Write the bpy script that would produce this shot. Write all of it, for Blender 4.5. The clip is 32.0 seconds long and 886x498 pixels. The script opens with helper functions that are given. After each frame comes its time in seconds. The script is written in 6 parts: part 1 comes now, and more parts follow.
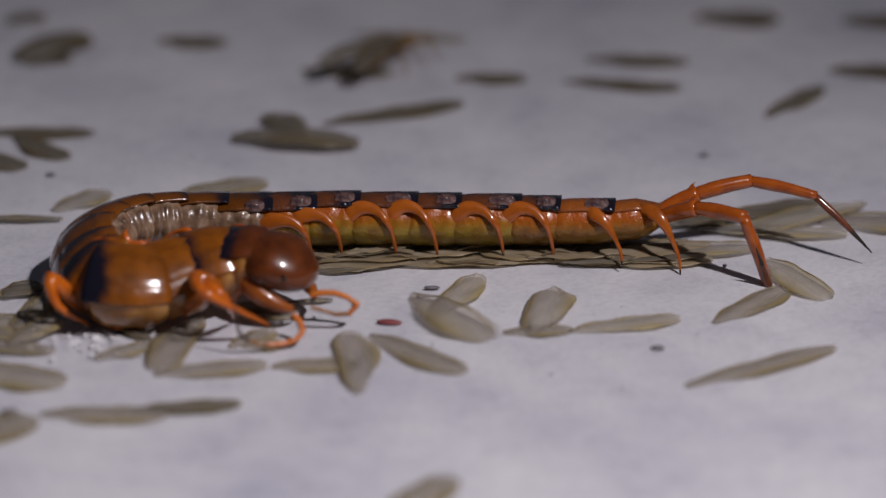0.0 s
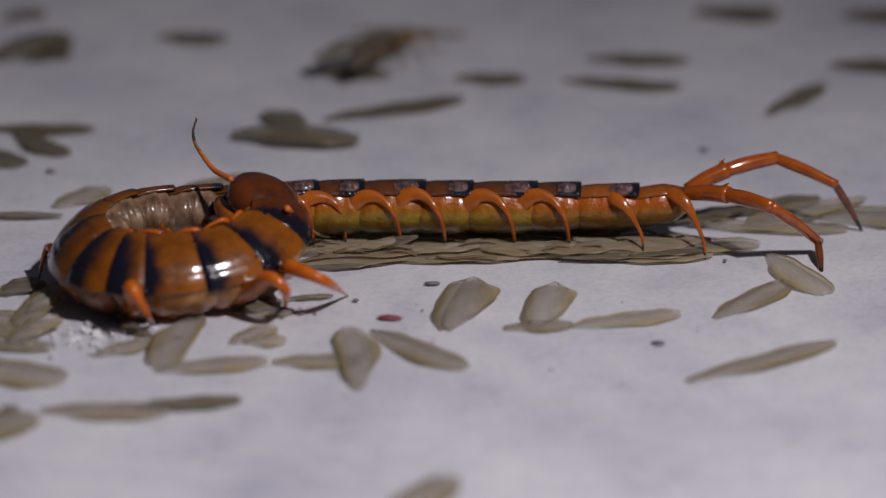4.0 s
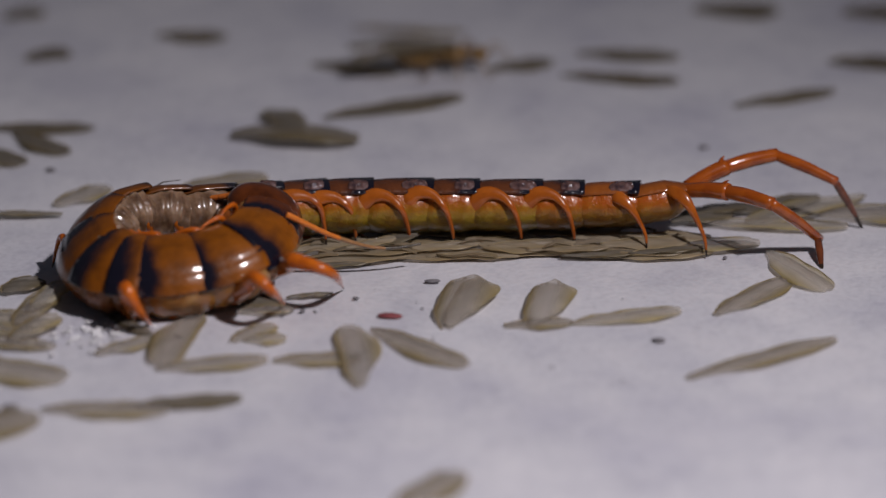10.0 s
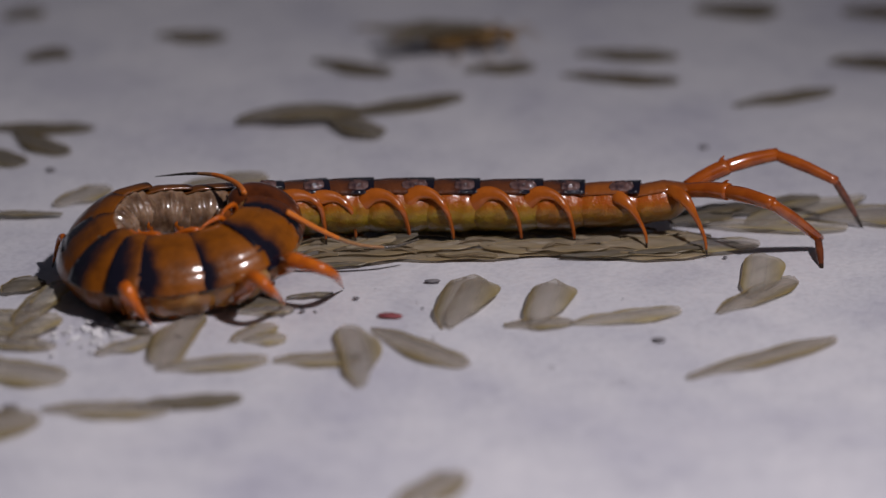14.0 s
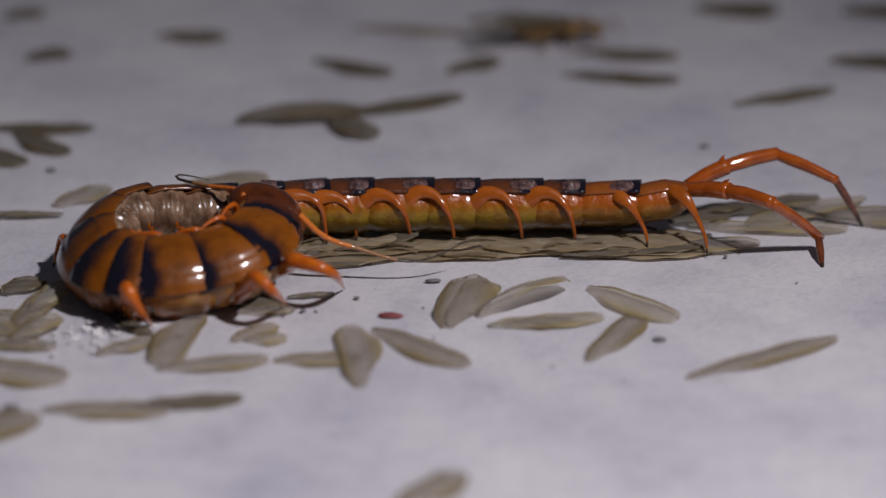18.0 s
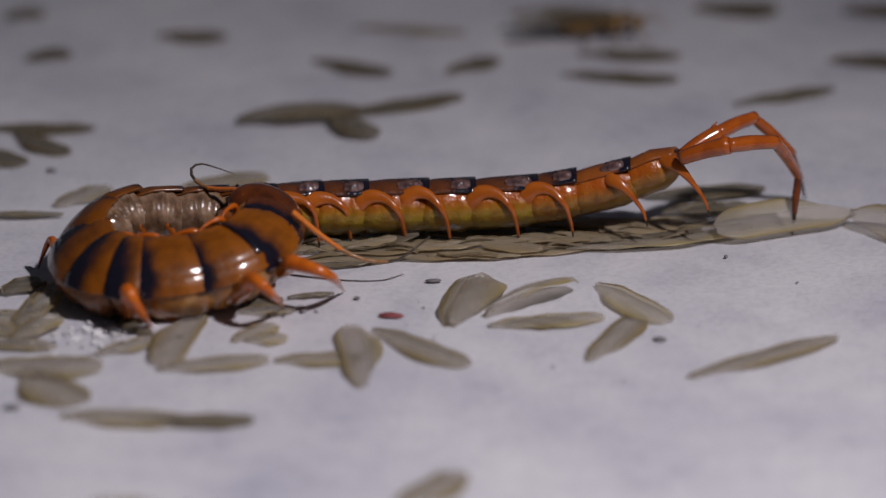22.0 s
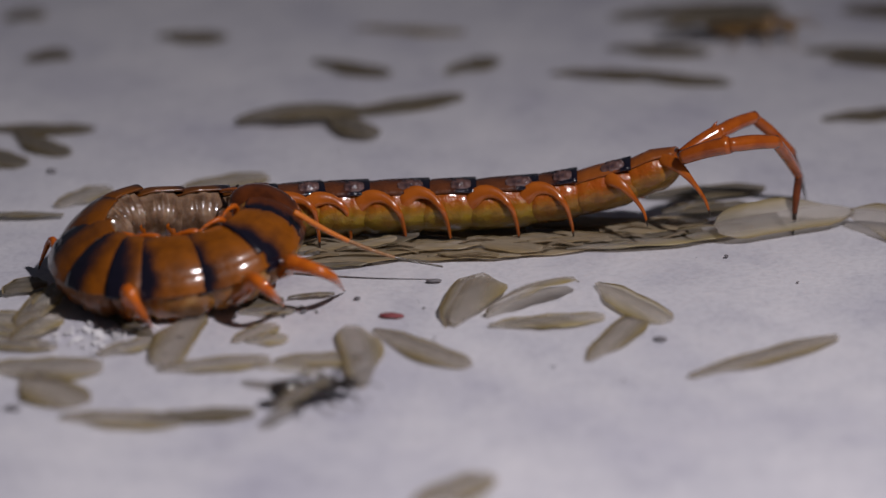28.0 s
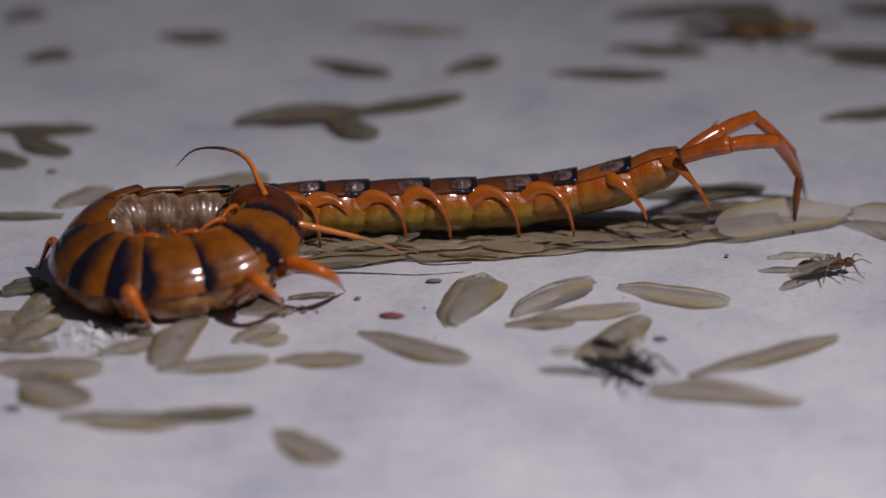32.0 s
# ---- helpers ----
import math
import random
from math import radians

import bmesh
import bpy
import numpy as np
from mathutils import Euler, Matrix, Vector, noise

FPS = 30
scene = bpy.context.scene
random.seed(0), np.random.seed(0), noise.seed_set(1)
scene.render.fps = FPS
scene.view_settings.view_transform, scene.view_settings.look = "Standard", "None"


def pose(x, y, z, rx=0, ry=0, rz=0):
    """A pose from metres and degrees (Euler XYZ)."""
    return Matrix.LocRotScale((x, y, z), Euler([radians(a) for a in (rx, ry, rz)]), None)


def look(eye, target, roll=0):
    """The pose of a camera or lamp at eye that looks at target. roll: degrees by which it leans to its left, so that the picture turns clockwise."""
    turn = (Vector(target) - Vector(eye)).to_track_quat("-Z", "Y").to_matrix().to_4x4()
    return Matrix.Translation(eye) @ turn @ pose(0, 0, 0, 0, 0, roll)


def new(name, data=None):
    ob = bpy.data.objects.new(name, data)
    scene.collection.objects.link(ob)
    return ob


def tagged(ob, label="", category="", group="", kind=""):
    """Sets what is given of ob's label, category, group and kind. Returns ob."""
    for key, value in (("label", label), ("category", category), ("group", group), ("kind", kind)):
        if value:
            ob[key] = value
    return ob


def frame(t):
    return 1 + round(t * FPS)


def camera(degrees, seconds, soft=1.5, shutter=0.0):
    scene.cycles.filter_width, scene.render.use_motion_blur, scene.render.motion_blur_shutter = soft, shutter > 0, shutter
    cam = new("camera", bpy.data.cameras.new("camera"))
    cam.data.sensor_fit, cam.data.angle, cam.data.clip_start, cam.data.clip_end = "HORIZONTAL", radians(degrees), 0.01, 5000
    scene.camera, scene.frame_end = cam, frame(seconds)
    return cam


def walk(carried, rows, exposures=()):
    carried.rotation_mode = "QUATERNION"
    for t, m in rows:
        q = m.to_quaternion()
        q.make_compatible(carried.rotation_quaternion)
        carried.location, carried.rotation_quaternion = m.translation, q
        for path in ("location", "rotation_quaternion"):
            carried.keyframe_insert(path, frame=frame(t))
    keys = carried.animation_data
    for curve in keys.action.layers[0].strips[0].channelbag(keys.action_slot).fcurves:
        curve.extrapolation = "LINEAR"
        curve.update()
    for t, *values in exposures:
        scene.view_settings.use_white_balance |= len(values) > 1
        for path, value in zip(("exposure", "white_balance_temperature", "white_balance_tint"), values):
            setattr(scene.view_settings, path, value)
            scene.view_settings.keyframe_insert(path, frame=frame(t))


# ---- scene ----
# ---- camera: a tripod shot that settles a little ----
FOV = 20.0
EYE = (0.0, -0.371, 0.150)
cam = camera(FOV, 32.0, 1.4, 0.5)
cam.data.dof.use_dof = True
cam.data.dof.focus_distance = 0.393
cam.data.dof.aperture_fstop = 8.5
START = look(EYE, (0, 0, 0))


def settled(tilt, pan, lean):
    """The tripod's pose with a small tilt, pan and lean, in degrees."""
    return START @ pose(0, 0, 0, tilt, pan, lean)


walk(cam, [
    (0, settled(0.1492, -0.0064, 0.2865)),
    (0.5, settled(0.1381, -0.0064, 0.2992)),
    (1, settled(0.1126, 0.0000, 0.2546)),
    (2, settled(0.0909, 0.0000, 0.1910)),
    (3, settled(0.0625, 0.0000, 0.1719)),
    (3.5, settled(0.0543, 0.0000, 0.1592)),
    (5.5, settled(0.0313, 0.0000, 0.1146)),
    (6, settled(0.0209, 0.0000, 0.0764)),
    (8, settled(0.0026, 0.0000, 0.0191)),
    (10, settled(0.0000, 0.0000, -0.0000)),
    (14.5, settled(-0.0044, 0.0039, -0.0318)),
    (17, settled(-0.0106, 0.0129, -0.0764)),
    (21, settled(-0.0116, 0.0193, -0.1210)),
    (25.5, settled(-0.0092, 0.0258, -0.1783)),
    (32, settled(-0.0134, 0.0387, -0.2546)),
])

# ---- light: a small LED lamp held above, and the faint night sky ----
world = bpy.data.worlds.new("night")
scene.world = world
world.use_nodes = True
world.node_tree.nodes["Background"].inputs["Color"].default_value = (0.55, 0.58, 0.72, 1)
world.node_tree.nodes["Background"].inputs["Strength"].default_value = 0.05


def lamp(name, eye, target, watts, size, colour):
    data = bpy.data.lights.new(name, "AREA")
    data.shape, data.size, data.energy, data.color = "DISK", size, watts, colour
    ob = new(name, data)
    ob.matrix_world = look(eye, target)
    return ob


lamp("led_torch", (0.160, -0.202, 0.320), (-0.263, -0.255, 0.0), 1.62, 0.020, (1.0, 0.944, 0.985))
scene.view_settings.exposure = 0.0


# ---- materials ----
def shader(name):
    m = bpy.data.materials.new(name)
    m.use_nodes = True
    t = m.node_tree
    return m, t, t.nodes["Principled BSDF"]


def node(t, kind, **values):
    n = t.nodes.new(kind)
    for key, value in values.items():
        n.inputs[key.replace("_", " ")].default_value = value
    return n


def noise_of(t, scale, detail=4.0, rough=0.55, space="Object"):
    co = t.nodes.new("ShaderNodeTexCoord")
    n = node(t, "ShaderNodeTexNoise", Scale=scale, Detail=detail, Roughness=rough)
    t.links.new(co.outputs[space], n.inputs["Vector"])
    return n.outputs["Fac"]


def ramp(t, source, stops):
    r = t.nodes.new("ShaderNodeValToRGB")
    e = r.color_ramp.elements
    while len(e) < len(stops):
        e.new(0.5)
    for el, (at, col) in zip(e, stops):
        el.position, el.color = at, (*col, 1)
    t.links.new(source, r.inputs["Fac"])
    return r.outputs["Color"]


def mix(t, fac, a, b, how="MIX"):
    n = t.nodes.new("ShaderNodeMix")
    n.data_type, n.blend_type = "RGBA", how
    for socket, value in ((n.inputs[0], fac), (n.inputs[6], a), (n.inputs[7], b)):
        if hasattr(value, "is_linked"):
            t.links.new(value, socket)
        elif socket == n.inputs[0]:
            socket.default_value = value
        else:
            socket.default_value = (*value, 1)
    return n.outputs[2]


def bump(t, p, source, strength, distance):
    b = node(t, "ShaderNodeBump", Strength=strength, Distance=distance)
    t.links.new(source, b.inputs["Height"])
    t.links.new(b.outputs["Normal"], p.inputs["Normal"])
    wet = node(t, "ShaderNodeBump", Strength=strength * 0.25, Distance=distance)
    t.links.new(source, wet.inputs["Height"])
    t.links.new(wet.outputs["Normal"], p.inputs["Coat Normal"])
    return b


def ground_material():
    m, t, p = shader("whitewashed concrete")
    big, mid, fine = noise_of(t, 26, 5, 0.6), noise_of(t, 95, 6, 0.65), noise_of(t, 900, 3)
    c = ramp(t, big, [(0.34, (0.40, 0.39, 0.49)), (0.50, (0.60, 0.59, 0.64)), (0.64, (0.76, 0.74, 0.77))])
    c = mix(t, 0.5, c, ramp(t, mid, [(0.30, (0.34, 0.335, 0.40)), (0.48, (0.56, 0.555, 0.60)), (0.72, (0.72, 0.70, 0.73))]))
    c = mix(t, 0.18, c, ramp(t, fine, [(0.36, (0.35, 0.34, 0.36)), (0.55, (0.62, 0.61, 0.64))]))
    t.links.new(c, p.inputs["Base Color"])
    t.links.new(ramp(t, mid, [(0.3, (0.75, 0.75, 0.75)), (0.7, (0.45, 0.45, 0.45))]), p.inputs["Roughness"])
    bump(t, p, mix(t, 0.4, mid, fine), 0.5, 0.0006)
    return m


def cuticle(name, dark, light, rough=0.28, coat=0.6, scale=420, fleck=None, soft=0.0):
    m, t, p = shader(name)
    n = noise_of(t, scale, 4)
    c = ramp(t, n, [(0.32, dark), (0.66, light)])
    if fleck:
        c = mix(t, ramp(t, noise_of(t, scale * 0.9, 2), [(0.56, (0, 0, 0)), (0.80, (1, 1, 1))]), c, fleck)
    t.links.new(c, p.inputs["Base Color"])
    p.inputs["Roughness"].default_value = rough
    p.inputs["Coat Weight"].default_value = coat
    p.inputs["Coat Roughness"].default_value = 0.08
    p.inputs["Specular IOR Level"].default_value = 0.3
    if soft:
        p.inputs["Subsurface Weight"].default_value = soft
        p.inputs["Subsurface Radius"].default_value = (1.0, 0.6, 0.3)
        p.inputs["Subsurface Scale"].default_value = 0.0012
        bump(t, p, noise_of(t, 520, 3), 0.8, 0.0004)
    else:
        bump(t, p, noise_of(t, 1500, 3), 0.25, 0.0001)
    return m


def tergite_material(name, orange, amber, edge, soft, shine=0.35, grain=800, relief=0.42, taper=0.0):
    """Orange plate with a blue-black hind band; edge and soft in metres along the plate."""
    m, t, p = shader(name)
    co = t.nodes.new("ShaderNodeTexCoord")
    sep = t.nodes.new("ShaderNodeSeparateXYZ")
    t.links.new(co.outputs["Object"], sep.inputs[0])
    wob = node(t, "ShaderNodeMath")
    wob.operation = "MULTIPLY_ADD"
    t.links.new(noise_of(t, 330, 3), wob.inputs[0])
    wob.inputs[1].default_value = 0.0030
    t.links.new(sep.outputs["X"], wob.inputs[2])
    if taper:
        inner = t.nodes.new("ShaderNodeMapRange")
        inner.inputs["From Min"].default_value, inner.inputs["From Max"].default_value = -0.0010, 0.0060
        inner.inputs["To Max"].default_value = taper
        t.links.new(sep.outputs["Y"], inner.inputs["Value"])
        more = node(t, "ShaderNodeMath")
        t.links.new(wob.outputs[0], more.inputs[0])
        t.links.new(inner.outputs[0], more.inputs[1])
        wob = more
    r = t.nodes.new("ShaderNodeMapRange")
    r.interpolation_type = "SMOOTHSTEP"
    r.inputs["From Min"].default_value = edge + 0.0015
    r.inputs["From Max"].default_value = edge + 0.0015 + soft
    r.inputs["To Min"].default_value = 1.0
    r.inputs["To Max"].default_value = 0.0
    t.links.new(wob.outputs[0], r.inputs["Value"])
    base = ramp(t, noise_of(t, 260, 4), [(0.3, orange), (0.7, amber)])
    c = mix(t, r.outputs[0], base, (0.007, 0.006, 0.013))
    t.links.new(c, p.inputs["Base Color"])
    gloss = t.nodes.new("ShaderNodeMapRange")
    gloss.inputs["To Min"].default_value, gloss.inputs["To Max"].default_value = 0.42, 0.20
    t.links.new(r.outputs[0], gloss.inputs["Value"])
    t.links.new(gloss.outputs[0], p.inputs["Roughness"])
    p.inputs["Coat Weight"].default_value = shine
    p.inputs["Specular IOR Level"].default_value = 0.22
    p.inputs["Coat Roughness"].default_value = 0.15
    bump(t, p, mix(t, 0.6, noise_of(t, grain, 3), noise_of(t, grain * 0.30, 3)), relief, 0.0009)
    return m


def flank_material(name, low, mid, high, low_z, high_z):
    """Wet skin of the straight body: the underside's shade put into the low colour, olive on the flank, orange under
    the plates; heights in metres in the segment's space.
    """
    m, t, p = shader(name)
    co = t.nodes.new("ShaderNodeTexCoord")
    sep = t.nodes.new("ShaderNodeSeparateXYZ")
    t.links.new(co.outputs["Object"], sep.inputs[0])
    wob = node(t, "ShaderNodeMath")
    wob.operation = "MULTIPLY_ADD"
    t.links.new(noise_of(t, 380, 3), wob.inputs[0])
    wob.inputs[1].default_value = 0.0018
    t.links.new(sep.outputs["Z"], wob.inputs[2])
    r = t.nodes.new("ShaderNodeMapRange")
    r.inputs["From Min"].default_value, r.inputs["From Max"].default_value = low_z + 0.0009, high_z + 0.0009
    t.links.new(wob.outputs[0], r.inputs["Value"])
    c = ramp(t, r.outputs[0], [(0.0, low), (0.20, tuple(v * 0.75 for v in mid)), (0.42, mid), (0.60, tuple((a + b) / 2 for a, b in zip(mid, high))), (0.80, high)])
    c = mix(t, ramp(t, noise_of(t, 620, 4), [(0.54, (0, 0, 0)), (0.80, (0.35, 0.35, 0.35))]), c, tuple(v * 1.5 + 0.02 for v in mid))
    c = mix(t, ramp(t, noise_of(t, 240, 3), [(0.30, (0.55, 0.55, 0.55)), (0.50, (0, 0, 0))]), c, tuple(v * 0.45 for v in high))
    t.links.new(c, p.inputs["Base Color"])
    p.inputs["Roughness"].default_value = 0.30
    p.inputs["Coat Weight"].default_value, p.inputs["Coat Roughness"].default_value = 0.5, 0.12
    p.inputs["Specular IOR Level"].default_value = 0.3
    p.inputs["Subsurface Weight"].default_value, p.inputs["Subsurface Scale"].default_value = 0.25, 0.0009
    p.inputs["Subsurface Radius"].default_value = (1.0, 0.5, 0.2)
    bump(t, p, mix(t, 0.5, noise_of(t, 420, 3), noise_of(t, 1300, 3)), 0.8, 0.0005)
    return m


def wing_material(name, tint, rim, clear):
    """Translucent membrane, clearer in the middle, browner along both edges with a golden glow of refracted light
    painted in, with fine veins along it.
    """
    m, t, p = shader(name)
    co = t.nodes.new("ShaderNodeTexCoord")
    mp = t.nodes.new("ShaderNodeMapping")
    mp.inputs["Scale"].default_value = (90, 1500, 200)
    t.links.new(co.outputs["Object"], mp.inputs["Vector"])
    n = node(t, "ShaderNodeTexNoise", Scale=1.0, Detail=3.0, Distortion=0.4)
    t.links.new(mp.outputs[0], n.inputs["Vector"])
    sep = t.nodes.new("ShaderNodeSeparateXYZ")
    t.links.new(co.outputs["Generated"], sep.inputs[0])
    across = ramp(t, sep.outputs["Y"], [(0.02, (1, 1, 1)), (0.24, (0.50, 0.50, 0.50)), (0.52, (0, 0, 0)), (0.78, (0.12, 0.12, 0.12)), (0.97, (0.85, 0.85, 0.85))])
    wear = noise_of(t, 210, 3)
    vein = ramp(t, n.outputs["Fac"], [(0.40, tuple(v * 0.80 for v in tint)), (0.60, tint)])
    c = mix(t, 0.4, vein, ramp(t, wear, [(0.3, tuple(v * 0.74 for v in tint)), (0.7, tuple(v * 1.08 for v in tint))]))
    fan = node(t, "ShaderNodeSeparateXYZ")
    t.links.new(co.outputs["Object"], fan.inputs[0])
    lines = fan.outputs["Y"]
    for how, value in (("DIVIDE", None), ("MULTIPLY", 70.0), ("SINE", None)):
        step = node(t, "ShaderNodeMath")
        step.operation = how
        t.links.new(lines, step.inputs[0])
        if how == "DIVIDE":
            root = node(t, "ShaderNodeMath")
            root.inputs[1].default_value = 0.006
            t.links.new(fan.outputs["X"], root.inputs[0])
            t.links.new(root.outputs[0], step.inputs[1])
        elif value:
            step.inputs[1].default_value = value
        lines = step.outputs[0]
    c = mix(t, ramp(t, lines, [(0.55, (0, 0, 0)), (0.98, (0.05, 0.05, 0.05))]), c, tuple(v * 0.55 for v in rim))
    c = mix(t, across, c, rim)
    info = t.nodes.new("ShaderNodeObjectInfo")
    c = mix(t, 1.0, c, ramp(t, info.outputs["Random"], [(0.0, (0.80, 0.77, 0.73)), (1.0, (1.0, 1.0, 1.0))]), "MULTIPLY")
    t.links.new(c, p.inputs["Base Color"])
    p.inputs["Roughness"].default_value = 0.36
    bump(t, p, n.outputs["Fac"], 0.1, 0.0001)
    tr = t.nodes.new("ShaderNodeBsdfTranslucent")
    t.links.new(c, tr.inputs["Color"])
    cl = t.nodes.new("ShaderNodeBsdfTransparent")
    cl.inputs["Color"].default_value = (0.93, 0.905, 0.85, 1)
    a, b = t.nodes.new("ShaderNodeMixShader"), t.nodes.new("ShaderNodeMixShader")
    a.inputs[0].default_value = 0.34
    r = t.nodes.new("ShaderNodeMapRange")
    r.inputs["To Min"].default_value, r.inputs["To Max"].default_value = clear, clear * 0.45
    t.links.new(across, r.inputs["Value"])
    t.links.new(r.outputs[0], b.inputs[0])
    t.links.new(p.outputs[0], a.inputs[1])
    t.links.new(tr.outputs[0], a.inputs[2])
    t.links.new(a.outputs[0], b.inputs[1])
    t.links.new(cl.outputs[0], b.inputs[2])
    t.links.new(b.outputs[0], t.nodes["Material Output"].inputs["Surface"])
    return m


GROUND = ground_material()


def back_material(i, length):
    """The plate's colours: brown and narrow-banded behind, amber and broad-banded in the coil, with shade painted into
    its rear plates, dark brown in front.
    """
    if i < 2:
        return tergite_material("amber tail plate", (0.17, 0.040, 0.006), (0.30, 0.082, 0.012), -0.634 * length + (0.0016 if i else -0.004), 0.0018, 0.8, 1100, 0.4)
    if i < 8:
        return tergite_material("brown banded plate", (0.055, 0.015, 0.006), (0.125, 0.036, 0.011), -0.634 * length + 0.0031, 0.0024, 1.0, 700, 0.95)
    if i > 18:
        return tergite_material("dark front plate", (0.060, 0.013, 0.003), (0.13, 0.030, 0.005), -0.695 * length + 0.0015, 0.0018, 0.7)
    # k dims the amber of the coil's rear plates, which lie in shade.
    k = min(1.0, 0.42 + 0.065 * (i - 8))
    return tergite_material("banded amber plate", (0.135 * k, 0.037 * k, 0.001), (0.290 * k, 0.081 * k, 0.001), -0.695 * length + (0.0010 if i in (14, 15) else (0.0015 if i < 14 else 0.0012)), 0.0028, 0.95, taper=0.0006 if i < 10 else (0.0018 if i < 14 else 0.0010))


# The first, darkest colour of each flank paints the shade beneath the body.
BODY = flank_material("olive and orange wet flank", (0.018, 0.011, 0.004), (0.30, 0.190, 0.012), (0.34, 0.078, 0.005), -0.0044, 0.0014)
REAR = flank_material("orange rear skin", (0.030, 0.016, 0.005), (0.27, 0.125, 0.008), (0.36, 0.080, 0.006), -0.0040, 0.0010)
# Brown skin darkened to carry the shade low on the coil's outer side.
OUTER = flank_material("brown outer skin with painted shade", (0.02, 0.011, 0.006), (0.10, 0.044, 0.013), (0.20, 0.058, 0.008), -0.0046, 0.0030)
SKIN = cuticle("brown translucent side skin", (0.22, 0.078, 0.014), (0.40, 0.175, 0.038), 0.26, 0.9, 260, (0.44, 0.25, 0.08), 0.30)
CRUMPLED = cuticle("crumpled side plate", (0.030, 0.020, 0.028), (0.15, 0.078, 0.065), 0.16, 1.0, 900, (0.24, 0.18, 0.19), 0.05)
BELLY = cuticle("pale joint skin", (0.085, 0.044, 0.024), (0.29, 0.180, 0.115), 0.24, 1.0, 330, (0.42, 0.31, 0.23), 0.3)
LEG = cuticle("orange leg", (0.42, 0.080, 0.005), (0.58, 0.135, 0.008), 0.26, 0.7, 500)
# Straight body's legs: weaker lamplight than at the coil, put into the colour.
BODY_LEG = cuticle("dimmer lit orange leg", (0.30, 0.062, 0.005), (0.43, 0.104, 0.008), 0.24, 0.9, 500)
HIP = cuticle("amber hip", (0.29, 0.066, 0.005), (0.41, 0.102, 0.009), 0.26, 0.8, 400)
TAIL_TIP = cuticle("dark red hind leg end", (0.075, 0.020, 0.010), (0.17, 0.045, 0.016), 0.26, 0.8, 500)
TAIL_LEG = cuticle("red orange hind leg", (0.24, 0.042, 0.004), (0.38, 0.082, 0.006), 0.24, 0.9, 400)
CLAW = cuticle("dark claw", (0.012, 0.009, 0.008), (0.04, 0.025, 0.015), 0.3, 0.3)
HEAD = cuticle("dark brown head shield", (0.050, 0.011, 0.002), (0.13, 0.030, 0.005), 0.32, 0.7, 260)
JAW = cuticle("brown orange jaw", (0.22, 0.055, 0.008), (0.36, 0.095, 0.014), 0.3, 0.6, 300)
FEELER = cuticle("orange feeler", (0.50, 0.12, 0.02), (0.66, 0.20, 0.03), 0.3, 0.4, 500)
FEELER_TIP = cuticle("smoky feeler tip", (0.03, 0.025, 0.022), (0.10, 0.08, 0.06), 0.35, 0.3, 700)
FEELER_MID = cuticle("brown feeler middle", (0.22, 0.10, 0.04), (0.34, 0.17, 0.07), 0.3, 0.3, 700)
WING = wing_material("smoky wing", (0.61, 0.585, 0.60), (0.45, 0.36, 0.15), 0.76)
WING_PALE = wing_material("pale wing", (0.71, 0.68, 0.66), (0.53, 0.43, 0.19), 0.72)
WING_HEAP = wing_material("matted brown wing", (0.66, 0.57, 0.44), (0.46, 0.35, 0.19), 0.52)
WING_SCRAP = wing_material("torn wing scrap", (0.50, 0.42, 0.32), (0.32, 0.24, 0.13), 0.45)
WING_DARK = wing_material("brown wing", (0.33, 0.30, 0.26), (0.24, 0.19, 0.10), 0.44)
VEIN = cuticle("wing edge vein", (0.20, 0.15, 0.08), (0.34, 0.26, 0.14), 0.45, 0.1, 900)
ANT = cuticle("black insect shell", (0.008, 0.007, 0.007), (0.03, 0.022, 0.018), 0.28, 0.5, 900)
ANT_BROWN = cuticle("brown insect shell", (0.05, 0.026, 0.012), (0.13, 0.068, 0.028), 0.35, 0.4, 900)
OCHRE = cuticle("ochre insect rear", (0.14, 0.07, 0.012), (0.30, 0.16, 0.03), 0.35, 0.4, 700)
TERMITE = cuticle("ochre termite shell", (0.12, 0.066, 0.020), (0.22, 0.125, 0.036), 0.40, 0.3, 200)
CREAM = cuticle("cream insect rear", (0.30, 0.22, 0.12), (0.55, 0.45, 0.30), 0.35, 0.4, 500)
CHALK = cuticle("flaked whitewash", (0.66, 0.65, 0.67), (0.80, 0.79, 0.80), 0.7, 0.0, 900)
GRIT = cuticle("dark grit", (0.10, 0.095, 0.105), (0.20, 0.185, 0.195), 0.8, 0.0, 900)
RED = cuticle("dried red scrap", (0.15, 0.03, 0.035), (0.28, 0.08, 0.085), 0.6, 0.1, 900)


# ---- building blocks ----
def mesh_of(name, verts, faces, materials, which=None, smooth=True):
    me = bpy.data.meshes.new(name)
    me.from_pydata([tuple(v) for v in verts], [], faces)
    for mat in materials:
        me.materials.append(mat)
    if which:
        me.polygons.foreach_set("material_index", which)
    if smooth:
        me.polygons.foreach_set("use_smooth", [True] * len(me.polygons))
    me.update()
    return me


def part(name, me, parent=None, label="", m=None):
    ob = new(name, me)
    if parent:
        ob.parent = parent
    if m is not None:
        ob.matrix_basis = m
    return tagged(ob, label)


